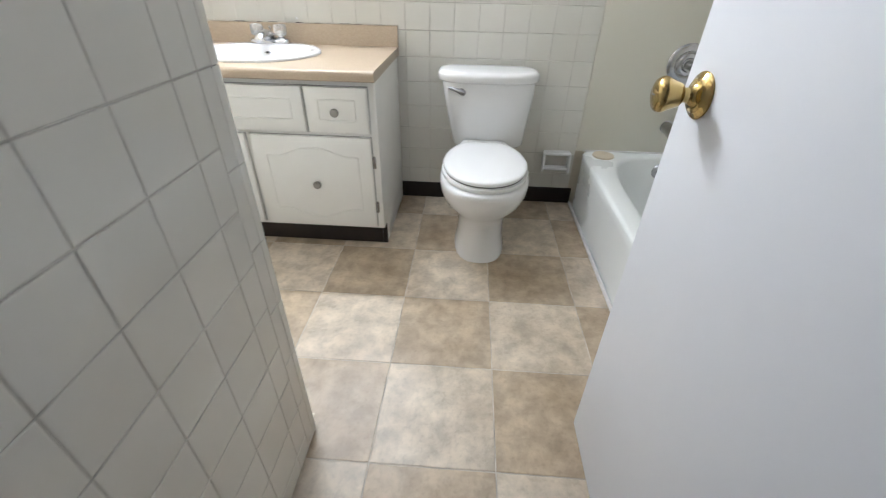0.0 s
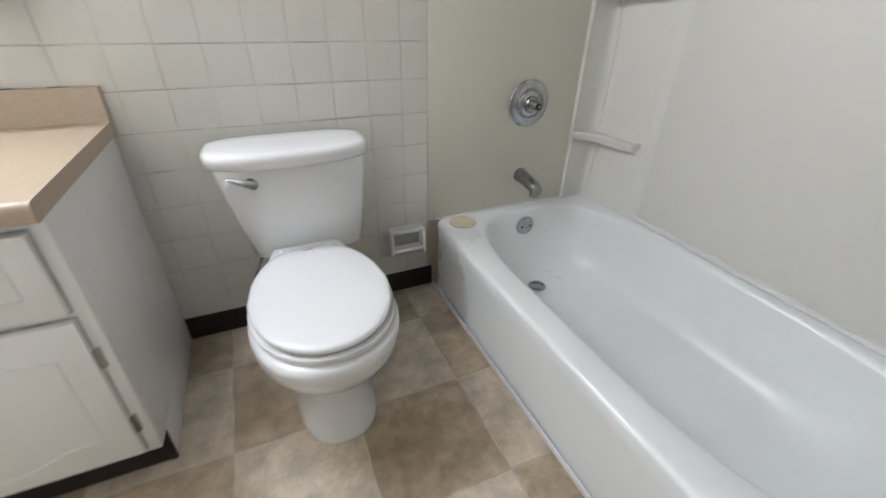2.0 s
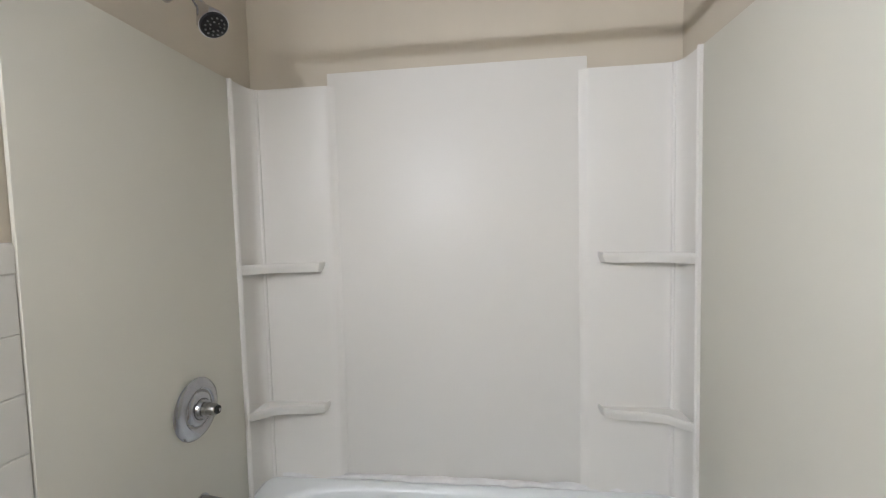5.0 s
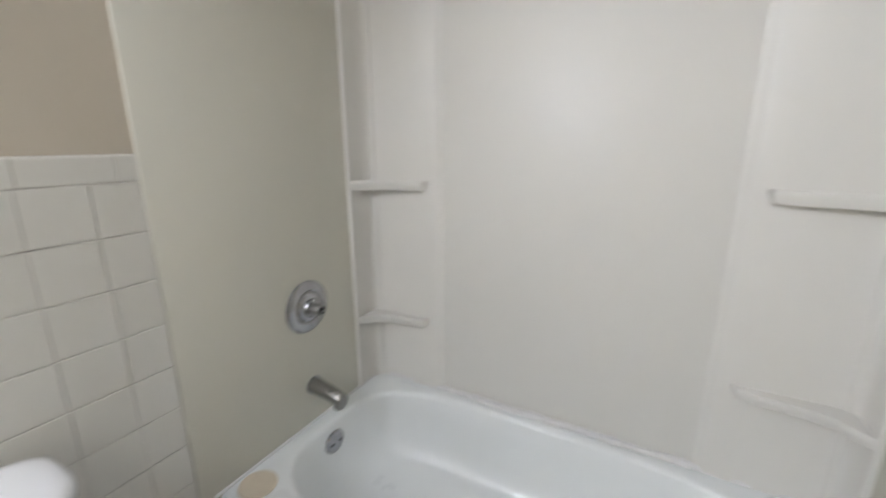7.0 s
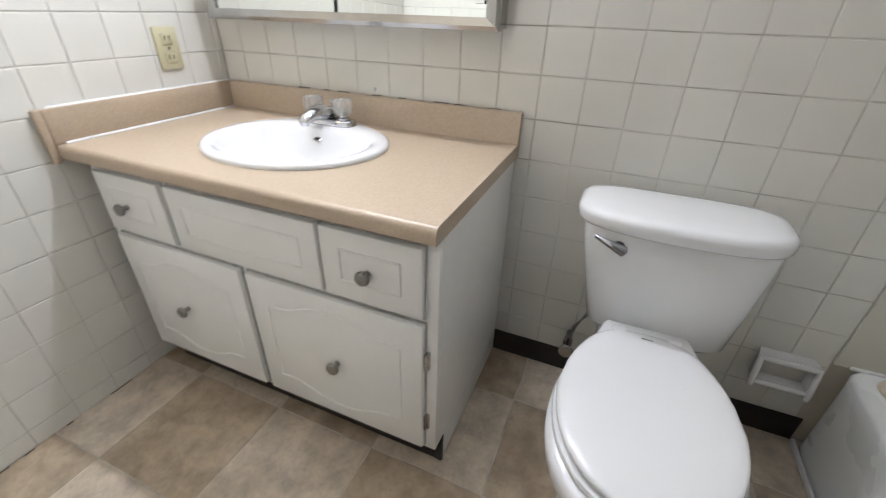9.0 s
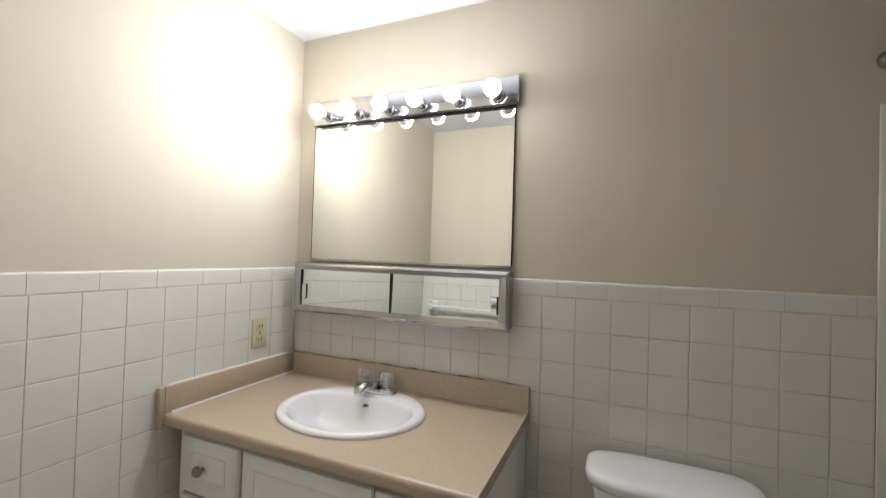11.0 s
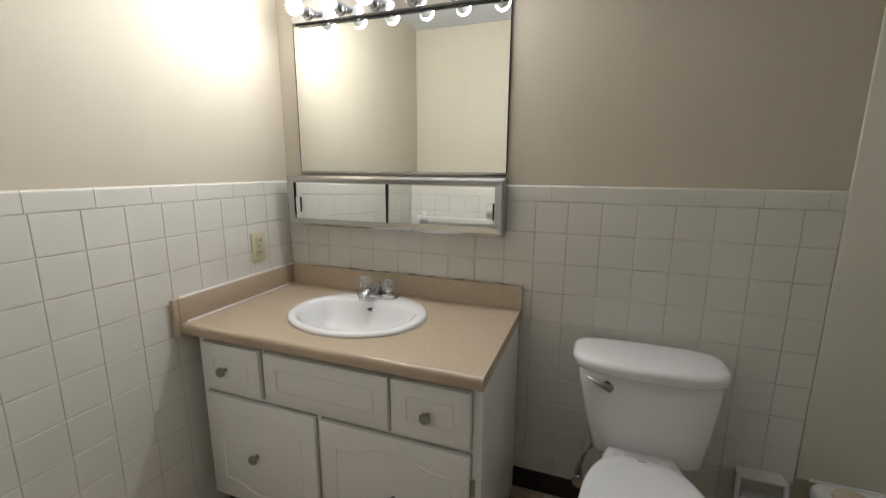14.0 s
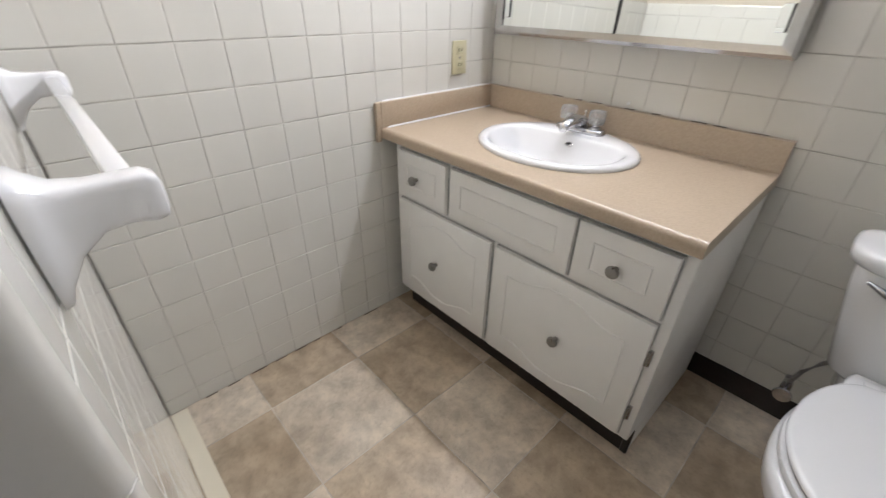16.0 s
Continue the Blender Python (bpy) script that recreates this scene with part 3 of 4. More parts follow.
def vanity():
    t = thing("vanity_cabinet", "white painted wooden vanity cabinet with round knobs", "cabinet", ((VX0 + VX1) / 2, 1.76, 0))
    # open-topped carcase round the bowl: two sides, front frame, back and bottom
    yb, w = YB - 0.012, 0.018
    under(part("front_frame", box(VX0, VX1, VY, VY + w, VZ0, VZ1, 0.003), CABINET), t)
    under(part("side_board", box(VX0, VX0 + w, VY + w, yb, VZ0, VZ1), CABINET, smooth=0), t)
    under(part("side_board", box(VX1 - w, VX1 - 0.0003, VY + w, yb, VZ0, VZ1), CABINET, smooth=0), t)
    under(part("back_board", box(VX0 + w, VX1 - w, yb - 0.01, yb, VZ0, VZ1), CABINET, smooth=0), t)
    under(part("bottom_board", box(VX0 + w, VX1 - w, VY + w, yb - 0.01, VZ0, VZ0 + w), CABINET, smooth=0), t)
    under(part("side_panel", box(VX1 - 0.018, VX1, VY + 0.055, YB - 0.012, 0.0, VZ0 + 0.002, 0.002), CABINET), t)
    k = under(part("toe_kick", box(VX0 + 0.012, VX1 - 0.019, VY + 0.045, YB - 0.012, 0.0, VZ0 + 0.002), BASE, label="dark vinyl toe kick", smooth=0), t)
    under(part("toe_flange", box(VX1 - 0.018, VX1 + 0.002, VY + 0.042, VY + 0.0545, 0.0, VZ0 - 0.002, 0.003), BASE), k)
    f0, f1 = VY - 0.018, VY + 0.001
    for i, (x0, x1) in enumerate(((-1.298, -1.061), (-1.040, -0.604), (-0.595, -0.362))):
        d = under(part("false_drawer" if i == 1 else "drawer", box(x0, x1, f0, f1, 0.530, 0.697, 0.004), CABINET), t)
        # grey band painted in for the shadow gap behind the front
        under(part("shadow_reveal", box(x0 - 0.003, x1 + 0.003, f1 - 0.007, f1 - 0.0005, 0.527, 0.700), EDGE, smooth=0), d)
        under(part("panel_moulding", groove_rect(x0 + 0.045, x1 - 0.045, 0.575, 0.655, f0), CABINET), d)
        if i != 1:
            under(part("knob", knob(((x0 + x1) / 2 - (0.02 if i == 0 else 0.004), f0, 0.612)), NICKEL, label="round brushed nickel knob"), d)
    for i, (x0, x1) in enumerate(((-1.298, -0.860), (-0.838, -0.362))):
        d = under(part("door", box(x0, x1, f0, f1, 0.122, 0.512, 0.004), CABINET), t)
        # same painted shadow line round the door
        under(part("shadow_reveal", box(x0 - 0.003, x1 + 0.003, f1 - 0.007, f1 - 0.0005, 0.119, 0.515), EDGE, smooth=0), d)
        under(part("door_moulding", cathedral(x0 + 0.055, x1 - 0.055, 0.165, 0.468, f0), CABINET), d)
        under(part("knob", knob((-1.097 if i == 0 else -0.591, f0, 0.318)), NICKEL, label="round brushed nickel knob"), d)
        if i == 1:
            for z in (0.41, 0.21):
                bm = box(x1 + 0.001, x1 + 0.012, f1 - 0.008, f1 + 0.001, z - 0.025, z + 0.025, 0.002)
                tube([(x1 + 0.003, f1 - 0.010, z - 0.022), (x1 + 0.003, f1 - 0.010, z + 0.022)], 0.004, 8, bm)
                under(part("hinge", bm, FRAME, label="small painted steel hinge"), d)


vanity()


def countertop():
    t = thing("countertop", "beige laminate countertop with backsplash on the vanity", "countertop", (-0.85, 1.76, VZ1))
    x0, x1 = XL + 0.009, -0.326
    zt = 0.757
    bx, by, brx, bry = SINK
    # top with an oval cut-out: outer ring of the slab joined to the hole
    n = 64
    yb = YB - 0.010
    outer = []
    yf = 1.454
    for i in range(n):
        a = 2 * math.pi * i / n
        dx, dy = math.cos(a), math.sin(a)
        s = min(((x1 - bx) / dx if dx > 1e-6 else (x0 - bx) / dx if dx < -1e-6 else 9), ((yb - by) / dy if dy > 1e-6 else (yf + 0.012 - by) / dy if dy < -1e-6 else 9))
        outer.append((bx + dx * s, by + dy * s, zt))
    for cxn, cyn in ((x0, yb), (x1, yb), (x0, yf + 0.012), (x1, yf + 0.012)):
        kk = min(range(n), key=lambda q: math.hypot(outer[q][0] - cxn, outer[q][1] - cyn))
        outer[kk] = (cxn, cyn, zt)
    hole = oval(bx, by, zt, brx - 0.03, bry - 0.03, n)
    low = [(x, y, VZ1 + 0.001) for x, y, z in hole]
    lowo = [(x, y, VZ1 + 0.001) for x, y, z in outer]
    bm = loft([lowo, outer, hole, low], None, False, False)
    under(part("top", bm, LAMINATE, smooth=20), t)
    prof = [(yf + 0.0125, zt), (yf + 0.006, zt - 0.001), (yf + 0.001, zt - 0.006), (yf - 0.001, zt - 0.014), (yf, VZ1 + 0.004), (yf + 0.004, VZ1 + 0.001), (yf + 0.0125, VZ1 + 0.001)]
    under(part("front_edge", slab(prof, "x", x0, x1), LAMINATE, smooth=50), t)
    bs = [(YB - 0.0095, 0.7575), (YB - 0.033, 0.7575), (YB - 0.030, 0.764), (YB - 0.029, 0.836), (YB - 0.026, 0.841), (YB - 0.0095, 0.842)]
    under(part("backsplash", slab(bs, "x", x0 + 0.019, x1, None), LAMINATE, smooth=50), t)
    q = x0 + 0.30
    while q < x1 - 0.05:
        ln = random.uniform(0.006, 0.05)
        under(part("worn_gap", box(q, q + ln, YB - 0.0125, YB - 0.0085, 0.8412, 0.8412 + random.uniform(0.001, 0.0028)), DARK, smooth=0), t)
        q += ln + random.uniform(0.01, 0.09)
    under(part("side_splash", box(x0, x0 + 0.018, yf - 0.0012, YB - 0.0096, 0.7575, 0.842, 0.002), LAMINATE), t)
    under(part("splash_end", box(x0, x0 + 0.017, yf - 0.019, yf - 0.0014, 0.712, 0.842, 0.003), LAMINATE), t)
    under(part("caulk_bead", tube([(x0 + 0.020, yf + 0.02, 0.7585), (x0 + 0.020, YB - 0.03, 0.7585)], 0.004, 8), CAULK), t)
    under(part("caulk_bead", tube([(x0 + 0.004, yf + 0.012, 0.842), (x0 + 0.004, YB - 0.02, 0.842)], 0.004, 8), CAULK), t)


SINK = (-0.86, 1.748, 0.252, 0.212)
countertop()


def sink():
    bx, by, rx, ry = SINK
    t = thing("sink", "white oval drop-in porcelain sink", "sink", (bx, by, 0.757))
    n = 64
    cy = by - 0.008

    def bowl(z, inset):
        """One ring of the bowl: round towards the front, nearly straight along the faucet deck."""
        pts = []
        for i in range(n):
            a = 2 * math.pi * i / n
            c, q = math.cos(a), math.sin(a)
            ex, ry_, k = (3.0, 0.112, 0.75) if q > 0 else (2.15, 0.180, 1.0)
            pts.append((bx + (0.218 - inset) * math.copysign(abs(c) ** (2 / ex), c), cy + (ry_ - inset * k) * math.copysign(abs(q) ** (2 / ex), q), z))
        return pts

    rings = [oval(bx, by, 0.7575, rx, ry, n), oval(bx, by, 0.764, rx + 0.001, ry + 0.001, n), oval(bx, by, 0.770, rx - 0.006, ry - 0.006, n), oval(bx, by, 0.7722, rx - 0.014, ry - 0.012, n)]
    for z, d in ((0.7712, 0.0), (0.769, 0.005), (0.762, 0.011), (0.745, 0.022), (0.715, 0.040), (0.692, 0.060), (0.677, 0.084), (0.670, 0.105)):
        rings.append(bowl(z, d))
    rings.append(oval(bx, cy, 0.6665, 0.05, 0.022, n))
    rings.append(oval(bx, cy, 0.664, 0.022, 0.016, n))
    under(part("basin", loft(rings, None, False, True), PORCELAIN, smooth=60), t)
    under(part("drain", lathe([(0.0, 0.0), (0.022, 0.0), (0.024, 0.003), (0.016, 0.004), (0.0, 0.001)], (bx, cy, 0.6655), "z", 24), CHROME), t)
    at, tilt = Vector((bx, cy + 0.0945, 0.7435)), Matrix.Rotation(radians(38), 3, "X")
    ring = lathe([(0.0, 0.0), (0.013, 0.0), (0.014, 0.003), (0.009, 0.005), (0.0, 0.002)], (0, 0, 0), "z", 20)
    hole = lathe([(0.0, 0.001), (0.0085, 0.001), (0.0085, 0.0054), (0.0, 0.0054)], (0, 0, 0), "z", 14)
    for bm in (ring, hole):
        for v in bm.verts:
            v.co = tilt @ Vector((v.co.x, v.co.y * 0.55, v.co.z)) + at
    o = under(part("overflow_ring", ring, CHROME, label="small chrome overflow ring"), t)
    under(part("overflow_hole", hole, DARK), o)


sink()


def faucet():
    fx, fy, z = -0.873, 1.912, 0.7715
    t = thing("faucet", "chrome two-handle faucet with clear acrylic knobs on the sink", "faucet", (fx, fy, z))
    base = [oval(fx, fy, z + h, 0.086 - d, 0.030 - d, 40, 3.2) for h, d in ((-0.001, 0.0), (0.010, 0.0), (0.016, 0.003), (0.018, 0.010))]
    under(part("base_plate", loft(base), CHROME, smooth=50), t)
    rings = []
    for y, zz, rx, rz in ((0.014, 0.026, 0.026, 0.018), (-0.01, 0.032, 0.027, 0.022), (-0.04, 0.039, 0.024, 0.020), (-0.075, 0.040, 0.021, 0.016), (-0.10, 0.034, 0.018, 0.013), (-0.112, 0.027, 0.016, 0.011), (-0.116, 0.022, 0.011, 0.007)):
        rings.append([(fx + rx * math.cos(2 * math.pi * k / 20), fy + y, z + zz + rz * math.sin(2 * math.pi * k / 20)) for k in range(20)])
    under(part("spout", loft(rings), CHROME, smooth=60), t)
    under(part("aerator", lathe([(0.0, 0.0), (0.009, 0.0), (0.010, 0.014), (0.0, 0.014)], (fx, fy - 0.103, z + 0.015), "z", 16), CHROME), t)
    under(part("lift_rod", lathe([(0.0, 0.0), (0.003, 0.0), (0.003, 0.035), (0.006, 0.038), (0.006, 0.044), (0.0, 0.046)], (fx, fy + 0.018, z + 0.02), "z", 12), CHROME), t)
    for s in (-1, 1):
        c = (fx + s * 0.051, fy, z)
        h = under(part("handle_stem", lathe([(0.0, 0.012), (0.020, 0.012), (0.018, 0.022), (0.012, 0.026), (0.010, 0.05), (0.0, 0.05)], c, "z", 24), CHROME), t)
        bm = bmesh.new()
        rg = []
        for r, zz in ((0.016, 0.030), (0.022, 0.032), (0.026, 0.038), (0.027, 0.063), (0.024, 0.072), (0.012, 0.074)):
            rg.append([(c[0] + r * (1 + 0.06 * math.cos(8 * 2 * math.pi * k / 48)) * math.cos(2 * math.pi * k / 48), c[1] + r * (1 + 0.06 * math.cos(8 * 2 * math.pi * k / 48)) * math.sin(2 * math.pi * k / 48), c[2] + zz) for k in range(48)])
        under(part("acrylic_knob", loft(rg), ACRYLIC, label="clear faceted acrylic knob", smooth=25), h)
        under(part("index_cap", lathe([(0.0, 0.0), (0.010, 0.0), (0.009, 0.003), (0.0, 0.004)], (c[0], c[1], c[2] + 0.0725), "z", 16), CHROME), h)


faucet()


# ---- mirror wall ----
def wall_mirror():
    t = thing("wall_mirror", "plain rectangular wall mirror with thin dark edge", "mirror", (-0.845, YB, 1.25))
    x0, x1, z0, z1 = -1.287, -0.404, 1.250, 1.818
    under(part("mirror_glass", box(x0, x1, YB - 0.010, YB - 0.004, z0, z1, 0.001, 1), MIRROR, smooth=0), t)
    bm = bmesh.new()
    for a in ((x0 - 0.003, x0 - 0.0002, z0, z1), (x1 + 0.0002, x1 + 0.003, z0, z1), (x0 - 0.003, x1 + 0.003, z1 + 0.0002, z1 + 0.003)):
        box(a[0], a[1], YB - 0.0098, YB - 0.002, a[2], a[3], bm=bm)
    under(part("dark_edge", bm, DARK, smooth=0), t)
    under(part("channel", box(x0, x1, YB - 0.014, YB - 0.002, z0 - 0.012, z0 - 0.0005, 0.002), FRAME), t)


wall_mirror()


def medicine_cabinet():
    x0, x1, z0, z1, y0 = -1.310, -0.390, 1.030, 1.233, 1.945
    t = thing("medicine_cabinet", "low steel-framed medicine cabinet with two sliding mirror doors", "cabinet", ((x0 + x1) / 2, YB, z0))
    w = 0.035
    under(part("case", box(x0 + 0.004, x1 - 0.004, y0 + 0.034, YB - 0.008, z0 + 0.004, z1 - 0.004), FRAME, smooth=0), t)
    o = [(x0, z0), (x1, z0), (x1, z1), (x0, z1)]
    inn = [(x0 + w, z0 + w * 0.8), (x1 - w, z0 + w * 0.8), (x1 - w, z1 - w * 0.8), (x0 + w, z1 - w * 0.8)]
    mid = [(x0 + 0.010, z0 + 0.010), (x1 - 0.010, z0 + 0.010), (x1 - 0.010, z1 - 0.010), (x0 + 0.010, z1 - 0.010)]
    names = ("frame_rail", "frame_stile", "frame_rail", "frame_stile")
    for i in range(4):
        j = (i + 1) % 4
        bm = bmesh.new()
        cols = []
        for ring, yy in ((o, y0 + 0.034), (o, y0 + 0.006), (mid, y0), (inn, y0 + 0.004), (inn, y0 + 0.034)):
            cols.append((bm.verts.new((ring[i][0], yy, ring[i][1])), bm.verts.new((ring[j][0], yy, ring[j][1]))))
        for a, b in zip(cols, cols[1:]):
            bm.faces.new((a[0], a[1], b[1], b[0]))
        bm.faces.new([c[0] for c in cols])
        bm.faces.new([c[1] for c in cols][::-1])
        under(part(names[i], bm, FRAME, smooth=0), t)
    xm = -0.849
    for i, (a, b, yy) in enumerate(((x0 + w - 0.012, xm - 0.002, y0 + 0.0145), (xm - 0.02, x1 - w + 0.012, y0 + 0.020))):
        bm = box(a, b, yy - 0.003, yy + 0.001, z0 + 0.024, z1 - 0.024)
        bmesh.ops.rotate(bm, cent=(0, yy, (z0 + z1) / 2), matrix=Matrix.Rotation(radians(-1.6), 3, "X"), verts=bm.verts[:])
        d = under(part("sliding_mirror_door", bm, MIRROR, smooth=0), t)
        px = x0 + w + 0.016 if i == 0 else x1 - w - 0.018
        if i == 0:
            under(part("edge_gap", box(xm - 0.0025, xm + 0.003, yy - 0.004, yy + 0.003, z0 + 0.026, z1 - 0.026), DARK, smooth=0), d)
            under(part("edge_gap", box(x0 + w + 0.0003, x0 + w + 0.005, yy - 0.0045, yy - 0.0035, z0 + 0.028, z1 - 0.028), DARK, smooth=0), d)
        under(part("finger_pull", box(px - 0.012, px + 0.010, yy - 0.006, yy - 0.0032, 1.085, 1.145, 0.001, 1), MIRROR, smooth=0), d)
        under(part("pull_edge", box(px + 0.0101, px + 0.014, yy - 0.0062, yy - 0.0032, 1.085, 1.145), DARK, smooth=0), d)


medicine_cabinet()


def light_bar():
    x0, x1, z0, z1 = -1.276, -0.388, 1.821, 1.916
    t = thing("vanity_light_bar", "chrome vanity light bar with six lit globe bulbs", "wall lamp", ((x0 + x1) / 2, YB, 1.82))
    under(part("chrome_plate", box(x0, x1, YB - 0.034, YB - 0.001, z0, z1, 0.003), CHROME), t)
    under(part("plate_edge", box(x0, x1, YB - 0.036, YB - 0.030, z0 - 0.0028, z0 - 0.0003), DARK, smooth=0), t)
    for i in range(6):
        x = -1.192 + i * 0.1468
        c = (x, YB - 0.034, 1.848)
        s = under(part("socket", lathe([(0.0, 0.0), (0.024, 0.0), (0.022, -0.010), (0.018, -0.014), (0.018, -0.045), (0.0, -0.045)], c, "y", 24), CHROME), t)
        bm = bmesh.new()
        bmesh.ops.create_uvsphere(bm, u_segments=28, v_segments=16, radius=0.0285, matrix=Matrix.Translation((x, YB - 0.034 - 0.083, 1.848)))
        bmesh.ops.bisect_plane(bm, geom=bm.verts[:] + bm.edges[:] + bm.faces[:], plane_co=(x, YB - 0.117 + 0.010, 1.848), plane_no=(0, 1, 0), clear_outer=True)
        b = under(part("globe_bulb", bm, BULBGLASS, label="lit white globe bulb", smooth=180), t)
        # opaque collar added to keep bulb light off the wall behind
        bm = lathe([(0.0272, -0.1069), (0.024, -0.098), (0.019, -0.088), (0.016, -0.078), (0.0, -0.077)], (x, YB, 1.848), "y", 28)
        under(part("light_blocking_collar", bm, SEAT), b)


light_bar()


def outlet():
    t = thing("wall_outlet", "ivory plastic double socket outlet on the tiled wall", "outlet", (-1.3695, 1.828, 0.951))
    xf = -1.3695
    under(part("cover_plate", box(xf, xf + 0.007, 1.792, 1.864, 0.894, 1.008, 0.003), IVORY), t)
    under(part("centre_screw", lathe([(0.0, 0.0), (0.004, 0.0), (0.004, 0.002), (0.0, 0.002)], (xf + 0.0065, 1.828, 0.951), "x", 10), NICKEL), t)
    for z in (0.926, 0.976):
        s = under(part("socket_face", box(xf + 0.004, xf + 0.0095, 1.811, 1.845, z - 0.016, z + 0.016, 0.004), IVORY), t)
        for y in (1.821, 1.835):
            under(part("slot", box(xf + 0.009, xf + 0.0102, y - 0.0015, y + 0.0015, z - 0.004, z + 0.008), DARK, smooth=0), s)


outlet()
tagged(part("wall_plug", lathe([(0.0, 0.0), (0.005, 0.0), (0.005, -0.004), (0.003, -0.006), (0.0, -0.006)], (-0.782, YB - 0.0072, 0.859), "y", 12), SEAT), "tiny white plastic wall plug in the tiles", "wall plug")


# ---- door ----
def entry_door():
    hx, hy, w = 0.367, -0.002, 0.665
    t = thing("door_1", "open white painted flush door with a brass knob", "door", (hx, hy, 0), kind="structure")
    ang = 90.0
    m = Matrix.Translation((hx, hy, 0)) @ Matrix.Rotation(radians(ang), 4, "Z")

    def place(name, bm, material, parent, label="", smooth=40):
        bmesh.ops.transform(bm, matrix=m, verts=bm.verts[:])
        return under(part(name, bm, material, label=label, smooth=smooth), parent)
    place("door_leaf", box(0, w, -0.014, 0.021, 0.012, 2.03, 0.002), DOOR, t)
    for s, y0 in ((1, 0.021), (-1, -0.014)):
        prof = [(0.0, 0.0), (0.034, 0.0), (0.0345, s * 0.003), (0.032, s * 0.006), (0.026, s * 0.008), (0.0235, s * 0.012), (0.017, s * 0.014), (0.0125, s * 0.018), (0.0105, s * 0.024), (0.0115, s * 0.030), (0.0165, s * 0.033), (0.0185, s * 0.036), (0.0195, s * 0.040), (0.0250, s * 0.054), (0.0265, s * 0.058), (0.0258, s * 0.063), (0.0225, s * 0.0675), (0.016, s * 0.0705), (0.008, s * 0.072), (0.0, s * 0.0724)]
        place("door_knob", lathe([(r * 0.97, q * 0.95) for r, q in prof], (w - 0.058, y0, 0.911), "y", 36), BRASS, t, "polished brass door knob")
    place("key_slot", box(w - 0.0635, w - 0.0525, 0.0885, 0.0900, 0.9100, 0.9118), NICKEL, t, smooth=0)
    place("latch_plate", box(w - 0.0005, w + 0.0015, -0.008, 0.015, 0.875, 0.935), BRASS, t, "brass latch plate", 0)
    for z in (0.25, 1.05, 1.80):
        place("hinge", tube([(-0.004, 0.024, z - 0.045), (-0.004, 0.024, z + 0.045)], 0.006, 10), BRASS, t)


entry_door()
jamb = thing("door_frame", "white painted wooden door frame", "door frame", (0, -0.09, 0), kind="structure")
under(part("hinge_jamb", box(0.383, 0.3995, -0.155, -0.008, 0, 2.055, 0.002), DOOR), jamb)
under(part("latch_jamb", box(XN - 0.004, XN + 0.012, -0.155, -0.03, 0, 2.055, 0.002), DOOR), jamb)
under(part("head_jamb", box(XN + 0.0125, 0.3825, -0.155, -0.02, 2.040, 2.0555, 0.002), DOOR), jamb)


# ---- towel bar ----
def towel_bar():
    t = thing("towel_bar", "white ceramic towel bar on the tiled wall", "towel bar", (-0.85, YT, 0.95))
    zc = TOWEL_Z
    y0 = YT + 0.0005
    for x in (TOWEL_X0, TOWEL_X1):
        rings = []
        for d, hw, zt, zb in ((0.0, 0.034, 0.050, -0.062), (0.006, 0.033, 0.049, -0.060), (0.012, 0.028, 0.044, -0.045), (0.025, 0.020, 0.036, -0.025), (0.045, 0.016, 0.033, -0.010), (0.065, 0.016, 0.033, -0.008), (0.084, 0.016, 0.033, -0.012), (0.092, 0.014, 0.029, -0.010), (0.095, 0.009, 0.022, -0.004)):
            rings.append([(px, y0 + d, pz) for px, pz, _ in oval(x, zc + (zt + zb) / 2, 0, hw, (zt - zb) / 2, 32, 5)])
        under(part("bracket", loft(rings), PORCELAIN, smooth=55), t)
    under(part("bar", box(TOWEL_X0 + 0.01, TOWEL_X1 - 0.01, y0 + 0.062, y0 + 0.082, zc + 0.004, zc + 0.024, 0.003), PORCELAIN), t)


TOWEL_X0, TOWEL_X1, TOWEL_Z = -1.27, -0.605, 0.982
towel_bar()

# ---- base, tile courses and floor pieces ----
bb = part("baseboard", box(-0.338, TX0 - 0.006, YB - 0.0125, YB - 0.0085, 0.0, 0.088, 0.0015), BASE)
tagged(bb, "dark brown vinyl cove base", "baseboard", kind="structure")
tagged(part("floor_strip", box(XL + 0.01, XN - 0.02, YT + 0.002, 0.642, -0.001, 0.0015), CREAM, smooth=0), "cream vinyl strip on the floor along the tiled wall", "floor strip", kind="structure")

PIECES = {}


def tile_mesh(w, hgt):
    key = (round(w, 4), round(hgt, 4))
    if key not in PIECES:
        bm = bmesh.new()
        e, d = 0.0016, 0.0030
        rings = []
        for k, z in ((0.0, 0.0), (0.0, d * 0.45), (e * 0.45, d * 0.85), (e * 1.4, d)):
            rings.append([(sx * (w / 2 - k), sy * (hgt / 2 - k), z) for sx, sy in ((-1, -1), (1, -1), (1, 1), (-1, 1))])
        loft(rings, bm, False, True)
        PIECES[key] = finish("tile", bm, TILE, smooth=0)
    return PIECES[key]


